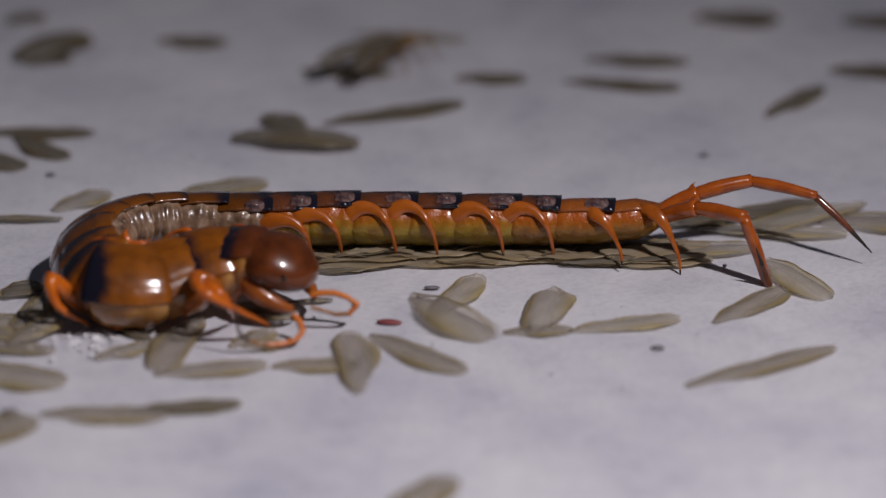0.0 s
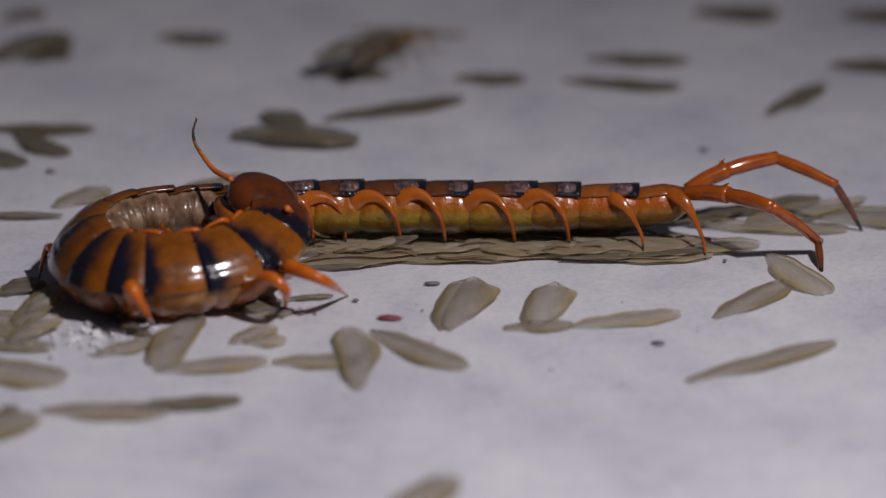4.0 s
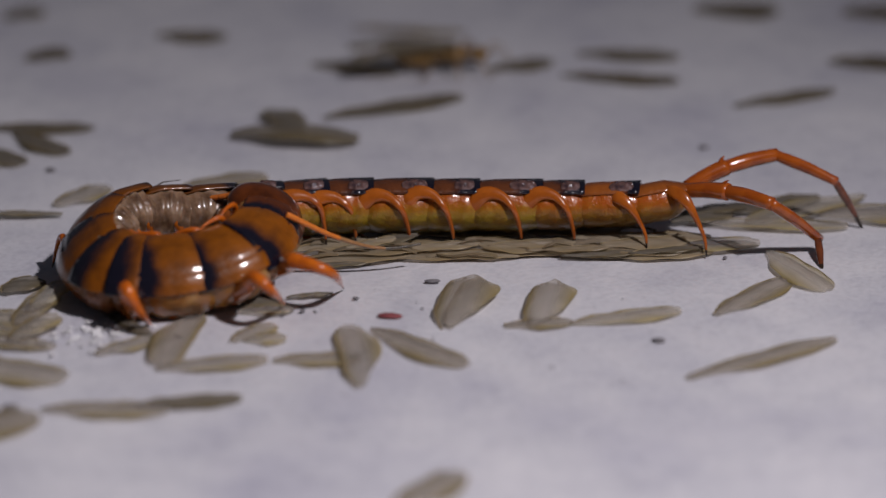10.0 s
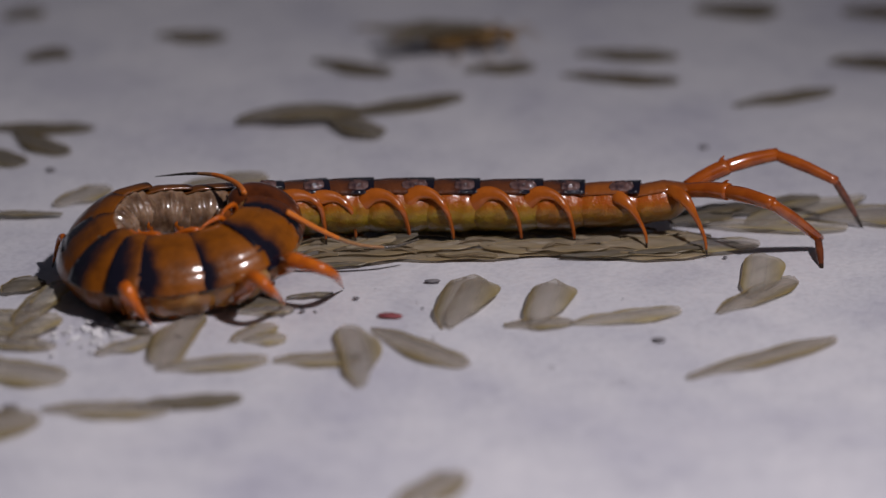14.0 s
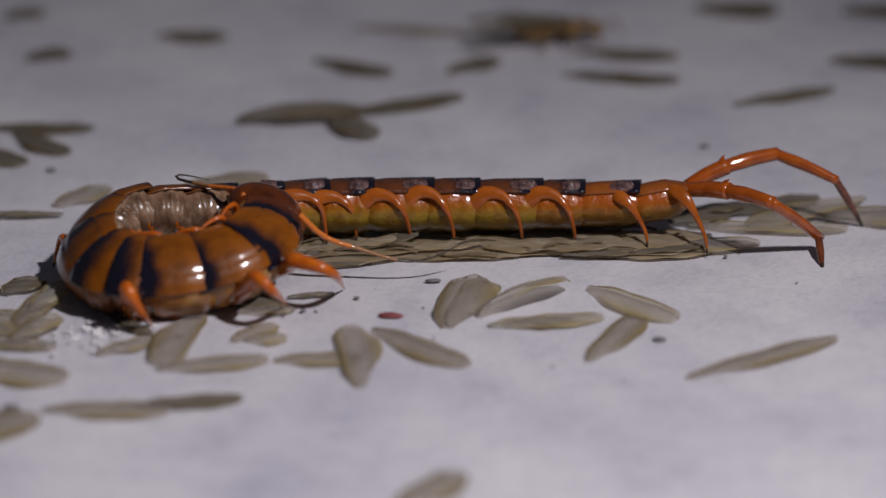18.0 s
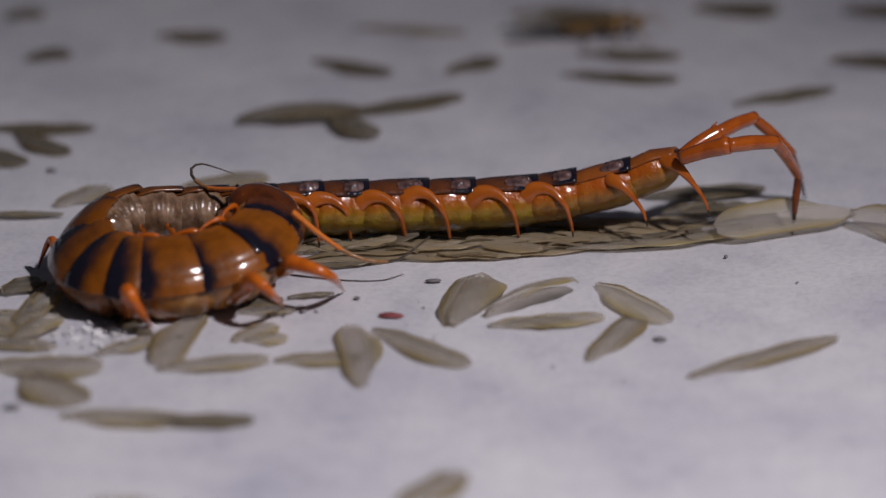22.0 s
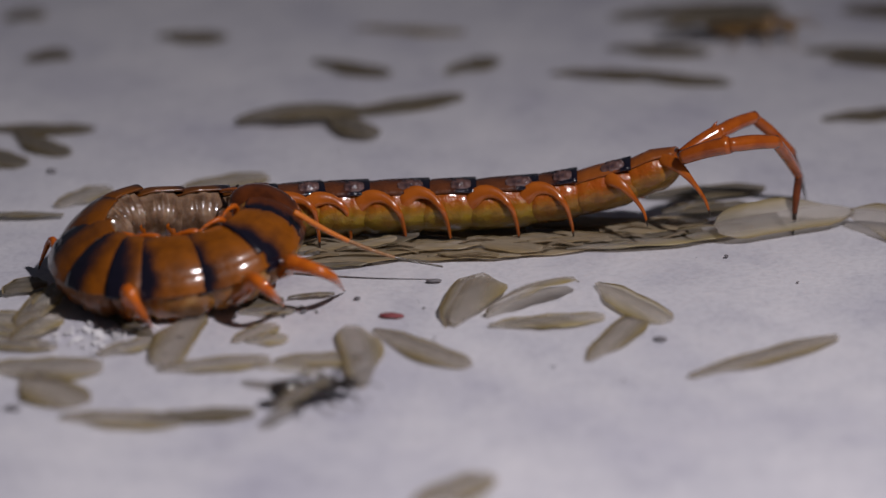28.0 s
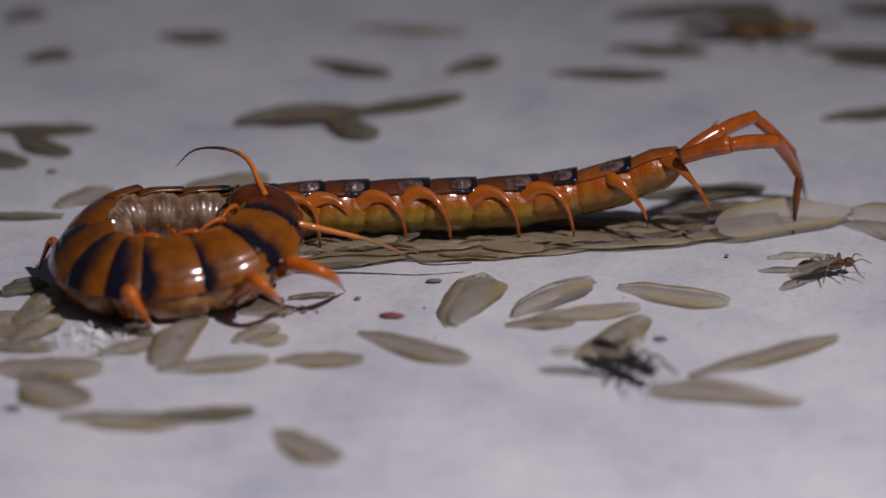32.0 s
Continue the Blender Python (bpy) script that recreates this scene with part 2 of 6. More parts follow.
def loft(rings, closed_ends=True):
    """Verts and faces of a skin over rings of equal count."""
    k = len(rings[0])
    verts = [v for r in rings for v in r]
    faces = [(i * k + j, i * k + (j + 1) % k, (i + 1) * k + (j + 1) % k, (i + 1) * k + j)
             for i in range(len(rings) - 1) for j in range(k)]
    if closed_ends:
        faces += [tuple(range(k - 1, -1, -1)), tuple(range((len(rings) - 1) * k, len(rings) * k))]
    return verts, faces


def spline(points, count):
    """Smooth curve through points (rows of numbers), evenly sampled by length."""
    p = np.array(points, float)
    p = np.vstack([2 * p[0] - p[1], p, 2 * p[-1] - p[-2]])
    out = []
    for i in range(1, len(p) - 2):
        for u in np.linspace(0, 1, 24, endpoint=False):
            a, b, c, d = p[i - 1], p[i], p[i + 1], p[i + 2]
            out.append(0.5 * (2 * b + (c - a) * u + (2 * a - 5 * b + 4 * c - d) * u * u + (3 * b - a - 3 * c + d) * u ** 3))
    out.append(p[-2])
    out = np.array(out)
    s = np.concatenate([[0], np.cumsum(np.linalg.norm(np.diff(out[:, :3], axis=0), axis=1))])
    return np.array([[np.interp(x, s, out[:, k]) for k in range(out.shape[1])] for x in np.linspace(0, s[-1], count)])


def tube(points, radii, sides=8, steps=18, flat=1.0):
    """Tapered tube along a smooth curve: verts, faces and the share of the way of each face."""
    c = spline(points, steps)
    share = np.linspace(0, 1, steps)
    r = np.interp(share, np.linspace(0, 1, len(radii)), radii)
    rings, a = [], None
    for i in range(steps):
        d = Vector(c[min(i + 1, steps - 1)] - c[max(i - 1, 0)]).normalized()
        a = d.orthogonal() if a is None else a - d * a.dot(d)
        a.normalize()
        b = d.cross(a)
        rings.append([Vector(c[i]) + (a * math.cos(q) * flat + b * math.sin(q)) * r[i]
                      for q in np.linspace(0, 2 * math.pi, sides, endpoint=False)])
    verts, faces = loft(rings)
    at = [share[i] for i in range(steps - 1) for _ in range(sides)] + [0, 1]
    return verts, faces, at


def ball(rx, ry, rz, n=14, k=16, squash=1.0, bite=None, blunt=0.5):
    """Ellipsoid, squarer for a small blunt; bite(u) scales its cross-section along x, u from -1 to 1."""
    rings = []
    for i in range(n):
        u = -math.cos(math.pi * (i + 0.35) / (n - 0.3))
        w = max(0.0, 1 - u * u) ** blunt * (bite(u) if bite else 1)
        rings.append([Vector((u * rx, w * ry * math.cos(q), w * rz * math.sin(q) * (squash if math.sin(q) < 0 else 1)))
                      for q in np.linspace(0, 2 * math.pi, k, endpoint=False)])
    return loft(rings)


# ---- ground ----
def build_ground():
    """A sheet to the horizon, gently uneven where the camera looks."""
    n, k = 90, 90
    xs = [math.copysign(abs(u) ** 5 * 60 + abs(u) * 0.18, u) for u in np.linspace(-1, 1, n)]
    ys = [math.copysign(abs(u) ** 5 * 60 + abs(u) * 0.20, u) for u in np.linspace(-1, 1, k)]
    verts = [(x, y, 0.00022 * noise.noise((x * 40, y * 40, 0)) - 0.0002 if abs(x) < 0.3 and abs(y) < 0.3 else -0.0002) for y in ys for x in xs]
    faces = [(j * n + i, j * n + i + 1, (j + 1) * n + i + 1, (j + 1) * n + i) for j in range(k - 1) for i in range(n - 1)]
    ob = new("ground", mesh_of("ground", verts, faces, [GROUND]))
    tagged(ob, "whitewashed concrete floor, pale grey and faintly stained", "floor", kind="structure")


build_ground()

# ---- centipede ----
# Length of each segment in millimetres, tail first; the head is the last.
LENGTHS = (8.03, 9.04, 7.23, 9.94, 7.73, 9.54, 7.73, 8.03, 7.53, 7.53, 6.64, 6.64, 6.64, 6.64, 4.19, 3.82, 7.94, 7.11, 6.59, 4.99, 6.09)
SEGMENTS = len(LENGTHS) - 1
# Body curves, tail first: place in millimetres and lean in degrees.
curl_a = [
    (33.34, 0.89, 6, -28),
    (23.95, 1.09, 5.2, -28),
    (10.5, 1.79, 5, -28),
    (-7.49, 1.79, 5, -28),
    (-20.08, 1.72, 5, -28),
    (-30.81, 0.86, 5.2, -15),
    (-40.54, -0.52, 5.5, -30),
    (-48.57, -4.61, 6.2, -31.8),
    (-53.3, -12.17, 6.4, -33),
    (-51.66, -22.69, 6.5, -33.36),
    (-47.13, -28.67, 6.5, -32.64),
    (-41.85, -26.76, 6.3, -31.2),
    (-35.76, -23.8, 7.5, -25),
    (-30.32, -22.74, 8.5, -10),
    (-25.57, -24.04, 9, 0),
    (-22.13, -26.18, 7.5, 0),
]

curl_b = [
    (33.32, 0.65, 6, -28),
    (23.94, 0.86, 5.2, -28),
    (10.5, 1.82, 5, -28),
    (-7.49, 1.83, 5, -28),
    (-20.08, 1.76, 5, -28),
    (-30.81, 0.91, 5.2, -15),
    (-40.52, -0.7, 5.5, -30),
    (-48.76, -4.3, 6.2, -31.8),
    (-53.71, -11.87, 6.4, -33),
    (-51.93, -22.18, 6.5, -33.36),
    (-47.31, -27.96, 6.5, -32.64),
    (-41.94, -25.83, 6.3, -28),
    (-35.01, -22.8, 7.2, -28),
    (-28.66, -22.25, 8.4, -10),
    (-23.48, -23.79, 9, 0),
    (-20.11, -24.63, 7.5, 0),
]

curl_c = [
    (37.38, 1.42, 6, -28),
    (28.46, 2.11, 5.2, -28),
    (10.48, 2.59, 5, -28),
    (-7.55, 2.57, 5, -28),
    (-20.15, 2.22, 5, -28),
    (-30.85, 0.85, 5.2, -15),
    (-40.56, -0.79, 5.5, -30),
    (-49.61, -4.16, 6.2, -31.8),
    (-54.31, -11.99, 6.4, -33),
    (-52.85, -20.5, 6.5, -33.36),
    (-48.06, -26.31, 6.5, -33.36),
    (-41.45, -26.83, 6.5, -33.36),
    (-33.74, -23.63, 6.5, -32.4),
    (-27.06, -21.75, 7.8, -30.96),
    (-21.61, -19.54, 10, -31.2),
    (-18.19, -14.99, 11.5, -12),
]

curl_d = [
    (38.89, 3.26, 6, -28),
    (28.55, 3.44, 5.2, -28),
    (10.5, 3.65, 5, -28),
    (-7.57, 3.59, 5, -28),
    (-20.19, 2.98, 5, -28),
    (-30.89, 1.34, 5.2, -15),
    (-40.63, -0.07, 5.5, -30),
    (-49.01, -3.72, 6.2, -31.8),
    (-53.72, -11.34, 6.4, -33),
    (-52.5, -19.42, 6.5, -33.36),
    (-47.53, -25.26, 6.5, -33.36),
    (-40.84, -24.45, 6.5, -33.36),
    (-32.68, -20.98, 6.5, -33),
    (-24.38, -17.45, 6.5, -32.4),
    (-15.87, -15.1, 7, -31.2),
    (-9.02, -12.23, 7.5, -25),
]

curl_e = [
    (39.01, 4.62, 6, -28),
    (28.62, 4.52, 5.2, -28),
    (10.52, 4.71, 5, -28),
    (-7.59, 4.62, 5, -28),
    (-20.22, 3.74, 5, -28),
    (-30.92, 1.82, 5.2, -15),
    (-40.65, 0.15, 5.5, -30),
    (-47.43, -3.05, 6.2, -31.8),
    (-51.93, -9.76, 6.4, -33),
    (-51.32, -17.44, 6.5, -33.36),
    (-46.08, -22.88, 6.5, -33.36),
    (-38.45, -22.95, 6.5, -33.36),
    (-29.32, -20.35, 6.5, -33.12),
    (-20.05, -18.17, 6.5, -32.88),
    (-10.67, -16.43, 6.5, -32.16),
    (-1.21, -15.82, 6.5, -30.6),
    (1.81, -15.11, 6.2, -25),
]

curl_f = [
    (38.58, 4.86, 6, -28),
    (28.65, 5.01, 5.2, -28),
    (10.54, 5.19, 5, -28),
    (-7.6, 5.1, 5, -28),
    (-20.24, 4.2, 5, -28),
    (-30.94, 2.03, 5.2, -15),
    (-40.65, 0.11, 5.5, -30),
    (-47.84, -3.34, 6.2, -31.8),
    (-52.53, -10.51, 6.4, -33),
    (-51.92, -18.16, 6.5, -33.36),
    (-46.79, -24.03, 6.5, -33.36),
    (-39.15, -24.53, 6.5, -33.36),
    (-30.94, -21.49, 6.5, -33.12),
    (-22.66, -17.33, 6.8, -32.4),
    (-15.9, -14.05, 7.5, -30.96),
    (-9.74, -10.5, 8.5, -25),
]

curl_g = [
    (38.33, 4.31, 6.5, -28),
    (32.26, 4.94, 5.6, -28),
    (10.54, 5.42, 5, -28),
    (-7.6, 5.32, 5, -28),
    (-20.26, 4.42, 5, -28),
    (-30.96, 2.24, 5.2, -36),
    (-40.56, -0.71, 5.8, -44),
    (-48.64, -4.11, 6.2, -44),
    (-53.43, -11.72, 6.4, -44),
    (-52.66, -19.09, 6.4, -40),
    (-47.5, -25.17, 6.5, -33.6),
    (-40.72, -25.66, 6.5, -33.6),
    (-33.8, -22.84, 6.5, -33.36),
    (-28.14, -18.53, 7.2, -32.16),
    (-25.42, -13.29, 8.8, -30),
    (-27.67, -10.66, 11.5, -15),
    (-33.3, -10.16, 13, -5),
]

curl_h = [
    (38.36, 4.67, 6.6, -28),
    (32.27, 5.05, 5.6, -28),
    (10.54, 5.52, 5, -28),
    (-7.6, 5.41, 5, -28),
    (-20.27, 4.75, 5, -28),
    (-30.06, 2.31, 5.2, -36),
    (-40.54, -0.89, 5.8, -44),
    (-49.01, -4.77, 6.2, -44),
    (-53.87, -12.37, 6.4, -44),
    (-53.09, -19.71, 6.4, -40),
    (-48.16, -25.33, 6.5, -33.6),
    (-41.12, -25.82, 6.5, -33.6),
    (-34.16, -23.67, 6.5, -33.36),
    (-28.53, -19.14, 7.2, -32.16),
    (-25.58, -13.45, 8.8, -30),
    (-27, -9.08, 11.2, -15),
    (-30.74, -7.19, 13.2, -5),
]

curl_rest = [
    (38.33, 4.65, 6.8, -28),
    (33.08, 4.21, 6, -28),
    (24.1, 5.03, 5.2, -28),
    (10.52, 5.29, 5, -28),
    (-7.61, 5.04, 5, -28),
    (-20.27, 4.29, 5, -28),
    (-30.04, 1.77, 5.2, -36),
    (-40.47, -1.74, 5.8, -44),
    (-49.49, -6.51, 7, -44),
    (-52.28, -12.85, 6.6, -44),
    (-51.71, -19.29, 5.7, -40),
    (-47.68, -24.2, 5.5, -33.12),
    (-41.82, -25.06, 5.6, -33.12),
    (-35.32, -23.65, 6.1, -32.4),
    (-30.56, -21.66, 7.2, -31.92),
    (-27.78, -17.08, 8.2, -31.2),
    (-26.99, -11.99, 8.5, -30.48),
    (-27.47, -8.28, 9.2, -28),
    (-28.79, -4.39, 9.3, -25),
]

tail_jerk = [
    (30.02, 3.92, 13, -28),
    (23.79, 3.06, 9, -28),
    (14.9, 4.56, 6, -28),
    (1.33, 5.09, 5, -28),
    (-12.25, 4.52, 5, -28),
    (-20.37, 3.99, 5, -28),
    (-30.13, 1.43, 5.2, -36),
    (-40.55, -2.12, 5.8, -44),
    (-49.55, -6.93, 7, -44),
    (-52.33, -13.27, 6.6, -44),
    (-51.75, -19.69, 5.7, -40),
    (-47.72, -24.58, 5.5, -33.12),
    (-41.87, -25.41, 5.6, -33.12),
    (-35.39, -23.98, 6.1, -32.4),
    (-30.63, -21.98, 7.2, -31.92),
    (-27.86, -17.39, 8.2, -31.2),
    (-27.08, -12.31, 8.5, -30.48),
    (-27.56, -8.61, 9.2, -28),
    (-28.88, -4.73, 9.3, -25),
]

tail_lift = [
    (34.92, 2.83, 11.5, -28),
    (28.36, 3.94, 8, -28),
    (19.45, 5.12, 5.6, -28),
    (5.86, 5.11, 5, -28),
    (-7.73, 4.79, 5, -28),
    (-20.37, 3.98, 5, -28),
    (-30.13, 1.43, 5.2, -36),
    (-40.55, -2.13, 5.8, -44),
    (-49.55, -6.94, 7, -44),
    (-52.33, -13.28, 6.6, -44),
    (-51.76, -19.7, 5.7, -40),
    (-47.73, -24.59, 5.5, -33.12),
    (-41.87, -25.42, 5.6, -33.12),
    (-35.39, -23.99, 6.1, -32.4),
    (-30.63, -21.98, 7.2, -31.92),
    (-27.87, -17.4, 8.2, -31.2),
    (-27.08, -12.32, 8.5, -30.48),
    (-27.57, -8.61, 9.2, -28),
    (-28.88, -4.73, 9.3, -25),
]

curl_end = [
    (36.79, 4.12, 12.8, -28),
    (30.12, 4.94, 9.6, -28),
    (22.08, 5.35, 7.2, -28),
    (10.33, 5.4, 5.4, -28),
    (-7.79, 4.54, 5, -28),
    (-20.41, 3.44, 5, -28),
    (-30.15, 0.86, 5.2, -36),
    (-40.6, -2.24, 5.8, -44),
    (-50.47, -7.08, 7, -44),
    (-53.37, -13.66, 6.6, -44),
    (-52.75, -20.3, 5.7, -33.36),
    (-48.4, -24.94, 5.5, -33.12),
    (-41.91, -25.53, 5.6, -33.12),
    (-35.43, -24.07, 6.1, -32.4),
    (-30.68, -22.06, 7.2, -31.92),
    (-27.75, -17.46, 8.2, -31.2),
    (-26.96, -12.38, 8.5, -30.48),
    (-27.45, -8.68, 9.2, -28),
    (-28.76, -4.8, 9.3, -25),
]


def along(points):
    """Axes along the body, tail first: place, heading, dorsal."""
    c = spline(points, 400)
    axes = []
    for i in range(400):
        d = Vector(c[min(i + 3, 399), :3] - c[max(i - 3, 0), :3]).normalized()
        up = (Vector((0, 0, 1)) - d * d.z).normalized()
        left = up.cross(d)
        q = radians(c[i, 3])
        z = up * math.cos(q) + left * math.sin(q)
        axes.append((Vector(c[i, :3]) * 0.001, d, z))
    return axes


def share_of(i):
    """Middle of segment i (0 at the tail) as a share of the length from tail to snout."""
    return (sum(LENGTHS[:i]) + LENGTHS[i] / 2) / sum(LENGTHS)


def body_matrix(axes, i):
    f = share_of(i) * 399
    a = int(f)
    p0, d, z = axes[a]
    p = p0.lerp(axes[min(a + 1, 399)][0], f - a)
    y = z.cross(d)
    return Matrix(((d.x, y.x, z.x, p.x), (d.y, y.y, z.y, p.y), (d.z, y.z, z.z, p.z), (0, 0, 0, 1)))


def girth(i):
    """Width and height of segment i, in metres."""
    u = i / (SEGMENTS - 1)
    w = np.interp(u, [0, 0.08, 0.3, 0.55, 0.75, 0.83, 0.90, 1.0], [0.0092, 0.0111, 0.0123, 0.0132, 0.0132, 0.0128, 0.0124, 0.0116])
    return w, w * np.interp(u, [0.05, 0.15, 0.32, 0.45], [0.73, 0.76, 0.76, 0.72])


def section(w, h, q, grow=1.0):
    """A point on the body's rounded, flat-bellied cross-section."""
    c, s = math.cos(q), math.sin(q)
    e = 0.85
    y = math.copysign(abs(c) ** e, c) * w / 2 * grow
    z = math.copysign(abs(s) ** e, s) * h / 2 * grow
    return y, z * (0.9 if s < 0 else 1.0)


# Radius, in metres, to which the segments of the coil are grown bent.
BEND = {9: 0.040, 10: 0.022, 11: 0.0150, 12: 0.0125, 13: 0.0125, 14: 0.0125, 15: 0.0150, 16: 0.021, 17: 0.022, 18: 0.016, 19: 0.016}


def bent(verts, i):
    """Verts of segment i bent towards its left, level with the floor."""
    if i not in BEND:
        return verts
    r, q = BEND[i], radians(-33)
    c, n = math.cos(q), math.sin(q)
    out = []
    for v in verts:
        side, rise = c * v.y + n * v.z, c * v.z - n * v.y
        a = v.x / r
        x, side = (r - side) * math.sin(a), r - (r - side) * math.cos(a)
        out.append(Vector((x, c * side - n * rise, n * side + c * rise)))
    return out


def flank_mesh(i, w, h, length, pale=False, tail=False):
    """A segment's skin: wet olive and orange on the straight body, pale and ribbed on the coil's inner side, brown with
    painted shade on its outer side.
    """
    rings = []
    for u in np.linspace(-0.56, 0.56, 17):
        g = 0.965 - 0.15 * (abs(u) / 0.56) ** 3 - (0.95 * max(0, -u - 0.16) if tail else 0)
        ring = []
        for q in np.linspace(0, 2 * math.pi, 32, endpoint=False):
            rib = 0.034 * math.cos(u * 21 + 1.3 * math.sin(q * 2)) * (1 if pale and math.cos(q) > 0 else 0.45)
            y, z = section(w, h, q, g * (1 + 0.018 * math.sin(q * 5 + u * 9) + rib))
            ring.append(Vector((u * length, y, z * ((1.35 if i > 15 else 1.15) if z < 0 and i > 13 else 1))))
        rings.append(ring)
    verts, faces = loft(rings)
    which = []
    for f in faces:
        y = sum(verts[k].y for k in f) / len(f)
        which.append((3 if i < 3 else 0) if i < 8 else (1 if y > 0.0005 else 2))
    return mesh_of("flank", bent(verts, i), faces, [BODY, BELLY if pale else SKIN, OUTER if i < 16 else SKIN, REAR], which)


def plate_mesh(i, w, h, length, material, lift=1.0, side_at=17):
    """The shield over the back, with a thick, slightly raised hind edge."""
    rings = []
    us = np.linspace(-0.57, 0.53, 14)
    qs = np.linspace(radians(side_at), radians(180 - side_at), 27)
    for k, u in enumerate(us):
        g = 0.985 + 0.06 * max(0, -u) + 0.026 * math.cos(2.7 * u) - (0.16 if i < 8 else 0.26) * max(0, u - 0.12) - (0.03 if k == len(us) - 1 else 0)
        narrow = 1 - 0.10 * max(0, u - 0.25)
        if i == 0:
            g -= 0.75 * max(0, -u - 0.15)
        top, low = [], []
        for q in qs:
            y, z = section(w, h, q, g * lift)
            z += 0.00022 * max(0, abs(math.cos(q)) / math.cos(radians(side_at)) - 0.88) / 0.12 - 0.00016 * (math.exp(-((q - 1.18) / 0.05) ** 2) + math.exp(-((q - 1.96) / 0.05) ** 2))
            y *= narrow
            round_corner = 0.05 * length * (abs(math.cos(q)) ** 4) * (1 if u < 0 else -1) * abs(u)
            top.append(Vector((u * length + round_corner, y, z)))
            low.append(Vector((u * length + round_corner, y * 0.965, z - 0.0003)))
        rings.append(top + low[::-1])
    verts, faces = loft(rings)
    return mesh_of("tergite", bent(verts, i), faces, [material])


def flat_tube(points, radii, flat, outward, sides=10, steps=26):
    """Tapered tube, flattened towards the outward direction; also the share of the way of each face."""
    c = spline(points, steps)
    share = np.linspace(0, 1, steps)
    r = np.interp(share, np.linspace(0, 1, len(radii)), radii)
    thin = np.interp(share, np.linspace(0, 1, len(flat)), flat)
    rings = []
    for k in range(steps):
        d = Vector(c[min(k + 1, steps - 1)] - c[max(k - 1, 0)]).normalized()
        n = (outward - d * outward.dot(d)).normalized()
        b = d.cross(n)
        rings.append([Vector(c[k]) + (n * math.cos(q) * thin[k] + b * math.sin(q)) * r[k] for q in np.linspace(0, 2 * math.pi, sides, endpoint=False)])
    verts, faces = loft(rings)
    return verts, faces, [share[k] for k in range(steps - 1) for _ in range(sides)] + [0, 1]


def leg_mesh(side, knee, ankle, foot, w, h, thick=1.0, i=0, body=False):
    """A walking leg in its segment's space: hip on the flank, knee up, claw at the end."""
    knee, ankle, foot = Vector(knee), Vector(ankle), Vector(foot)
    if body:
        back = foot.x
        top = knee.z
        pts = [Vector((back + 0.0088, side * w * 0.33, -0.0018)), Vector((back + 0.0078, side * w * (0.43 if i > 2 else 0.38), -0.0002)), Vector((back + 0.0060, side * w * 0.485, top * 0.95)),
               Vector((back + 0.0034, side * w * 0.51, top * 0.70)), Vector((back + 0.0014, side * w * 0.52, -0.0012)), Vector((back + 0.0004, foot.y * 0.5 + side * w * 0.24, foot.z * 0.62)), foot]
        if i < 3:
            pts = [Vector((back + 0.0064, side * w * 0.36, top * 0.70)), Vector((back + 0.0046, side * w * 0.49, top * 0.45)), Vector((back + 0.0026, side * w * 0.53, -0.0008))] + pts[5:]
            thick *= 0.85
        verts, faces, at = flat_tube(pts, [r * thick for r in (0.0008, 0.00115, 0.00140, 0.00128, 0.00098, 0.00070, 0.00052, 0.00042, 0.00036, 0.00027, 0.0001)], (0.25, 0.30, 0.40, 0.55, 0.75, 0.95, 1, 1), Vector((0, side, 0)))
        return mesh_of("leg", verts, faces, [BODY_LEG, CLAW, HIP], [1 if a > 0.88 else (2 if a < 0.50 else 0) for a in at])
    hip = Vector((-0.0006, side * w * 0.33, -h * 0.22))
    pts = [hip, hip.lerp(knee, 0.55) + Vector((0.0003, side * 0.0004, 0.0003)), knee, ankle, foot]
    verts, faces, at = tube(pts, [r * thick for r in (0.00150, 0.00145, 0.00118, 0.00092, 0.00066, 0.00048, 0.00030, 0.0001)], 10, 24)
    return mesh_of("leg", bent(verts, i), faces, [LEG, CLAW, HIP], [1 if a > 0.93 else (2 if a < 0.30 else 0) for a in at])


def stand(side, lean, sweep=0.0, reach=1.0):
    """Knee, ankle and foot of a leg that stands on the floor and trails towards the tail, on a body that leans by that many degrees."""
    q = radians(lean) * side
    def turned(back, out, up):
        return (-back, side * (math.cos(q) * out - math.sin(q) * up), math.cos(q) * up + math.sin(q) * out)
    return (turned(0.0052 + sweep * 0.5, 0.0066 * reach, 0.0044), turned(0.0092 + sweep, 0.0062 * reach, -0.0005), turned(0.0110 + sweep, 0.0050 * reach, -0.0049))


def tuck(side, sweep=0.0):
    """A leg folded under the body."""
    return ((-0.0022, side * 0.0042, -0.0044), (-0.0046 - sweep, side * 0.0030, -0.0050), (-0.0068 - sweep, side * 0.0018, -0.0052))


def side_plate_mesh(length):
    """The small crumpled shield between back plate and leg, towards the hind end of the segment."""
    verts, faces = ball(length * 0.20, 0.0006, 0.0011, 12, 18, 1.0, None, 0.42)
    out = [v + Vector((0, 0.00040 * noise.noise(v * 1700), 0.00020 * noise.noise(v * 1100 + Vector((3, 1, 7))))) for v in verts]
    return mesh_of("side_plate", out, faces, [CRUMPLED])


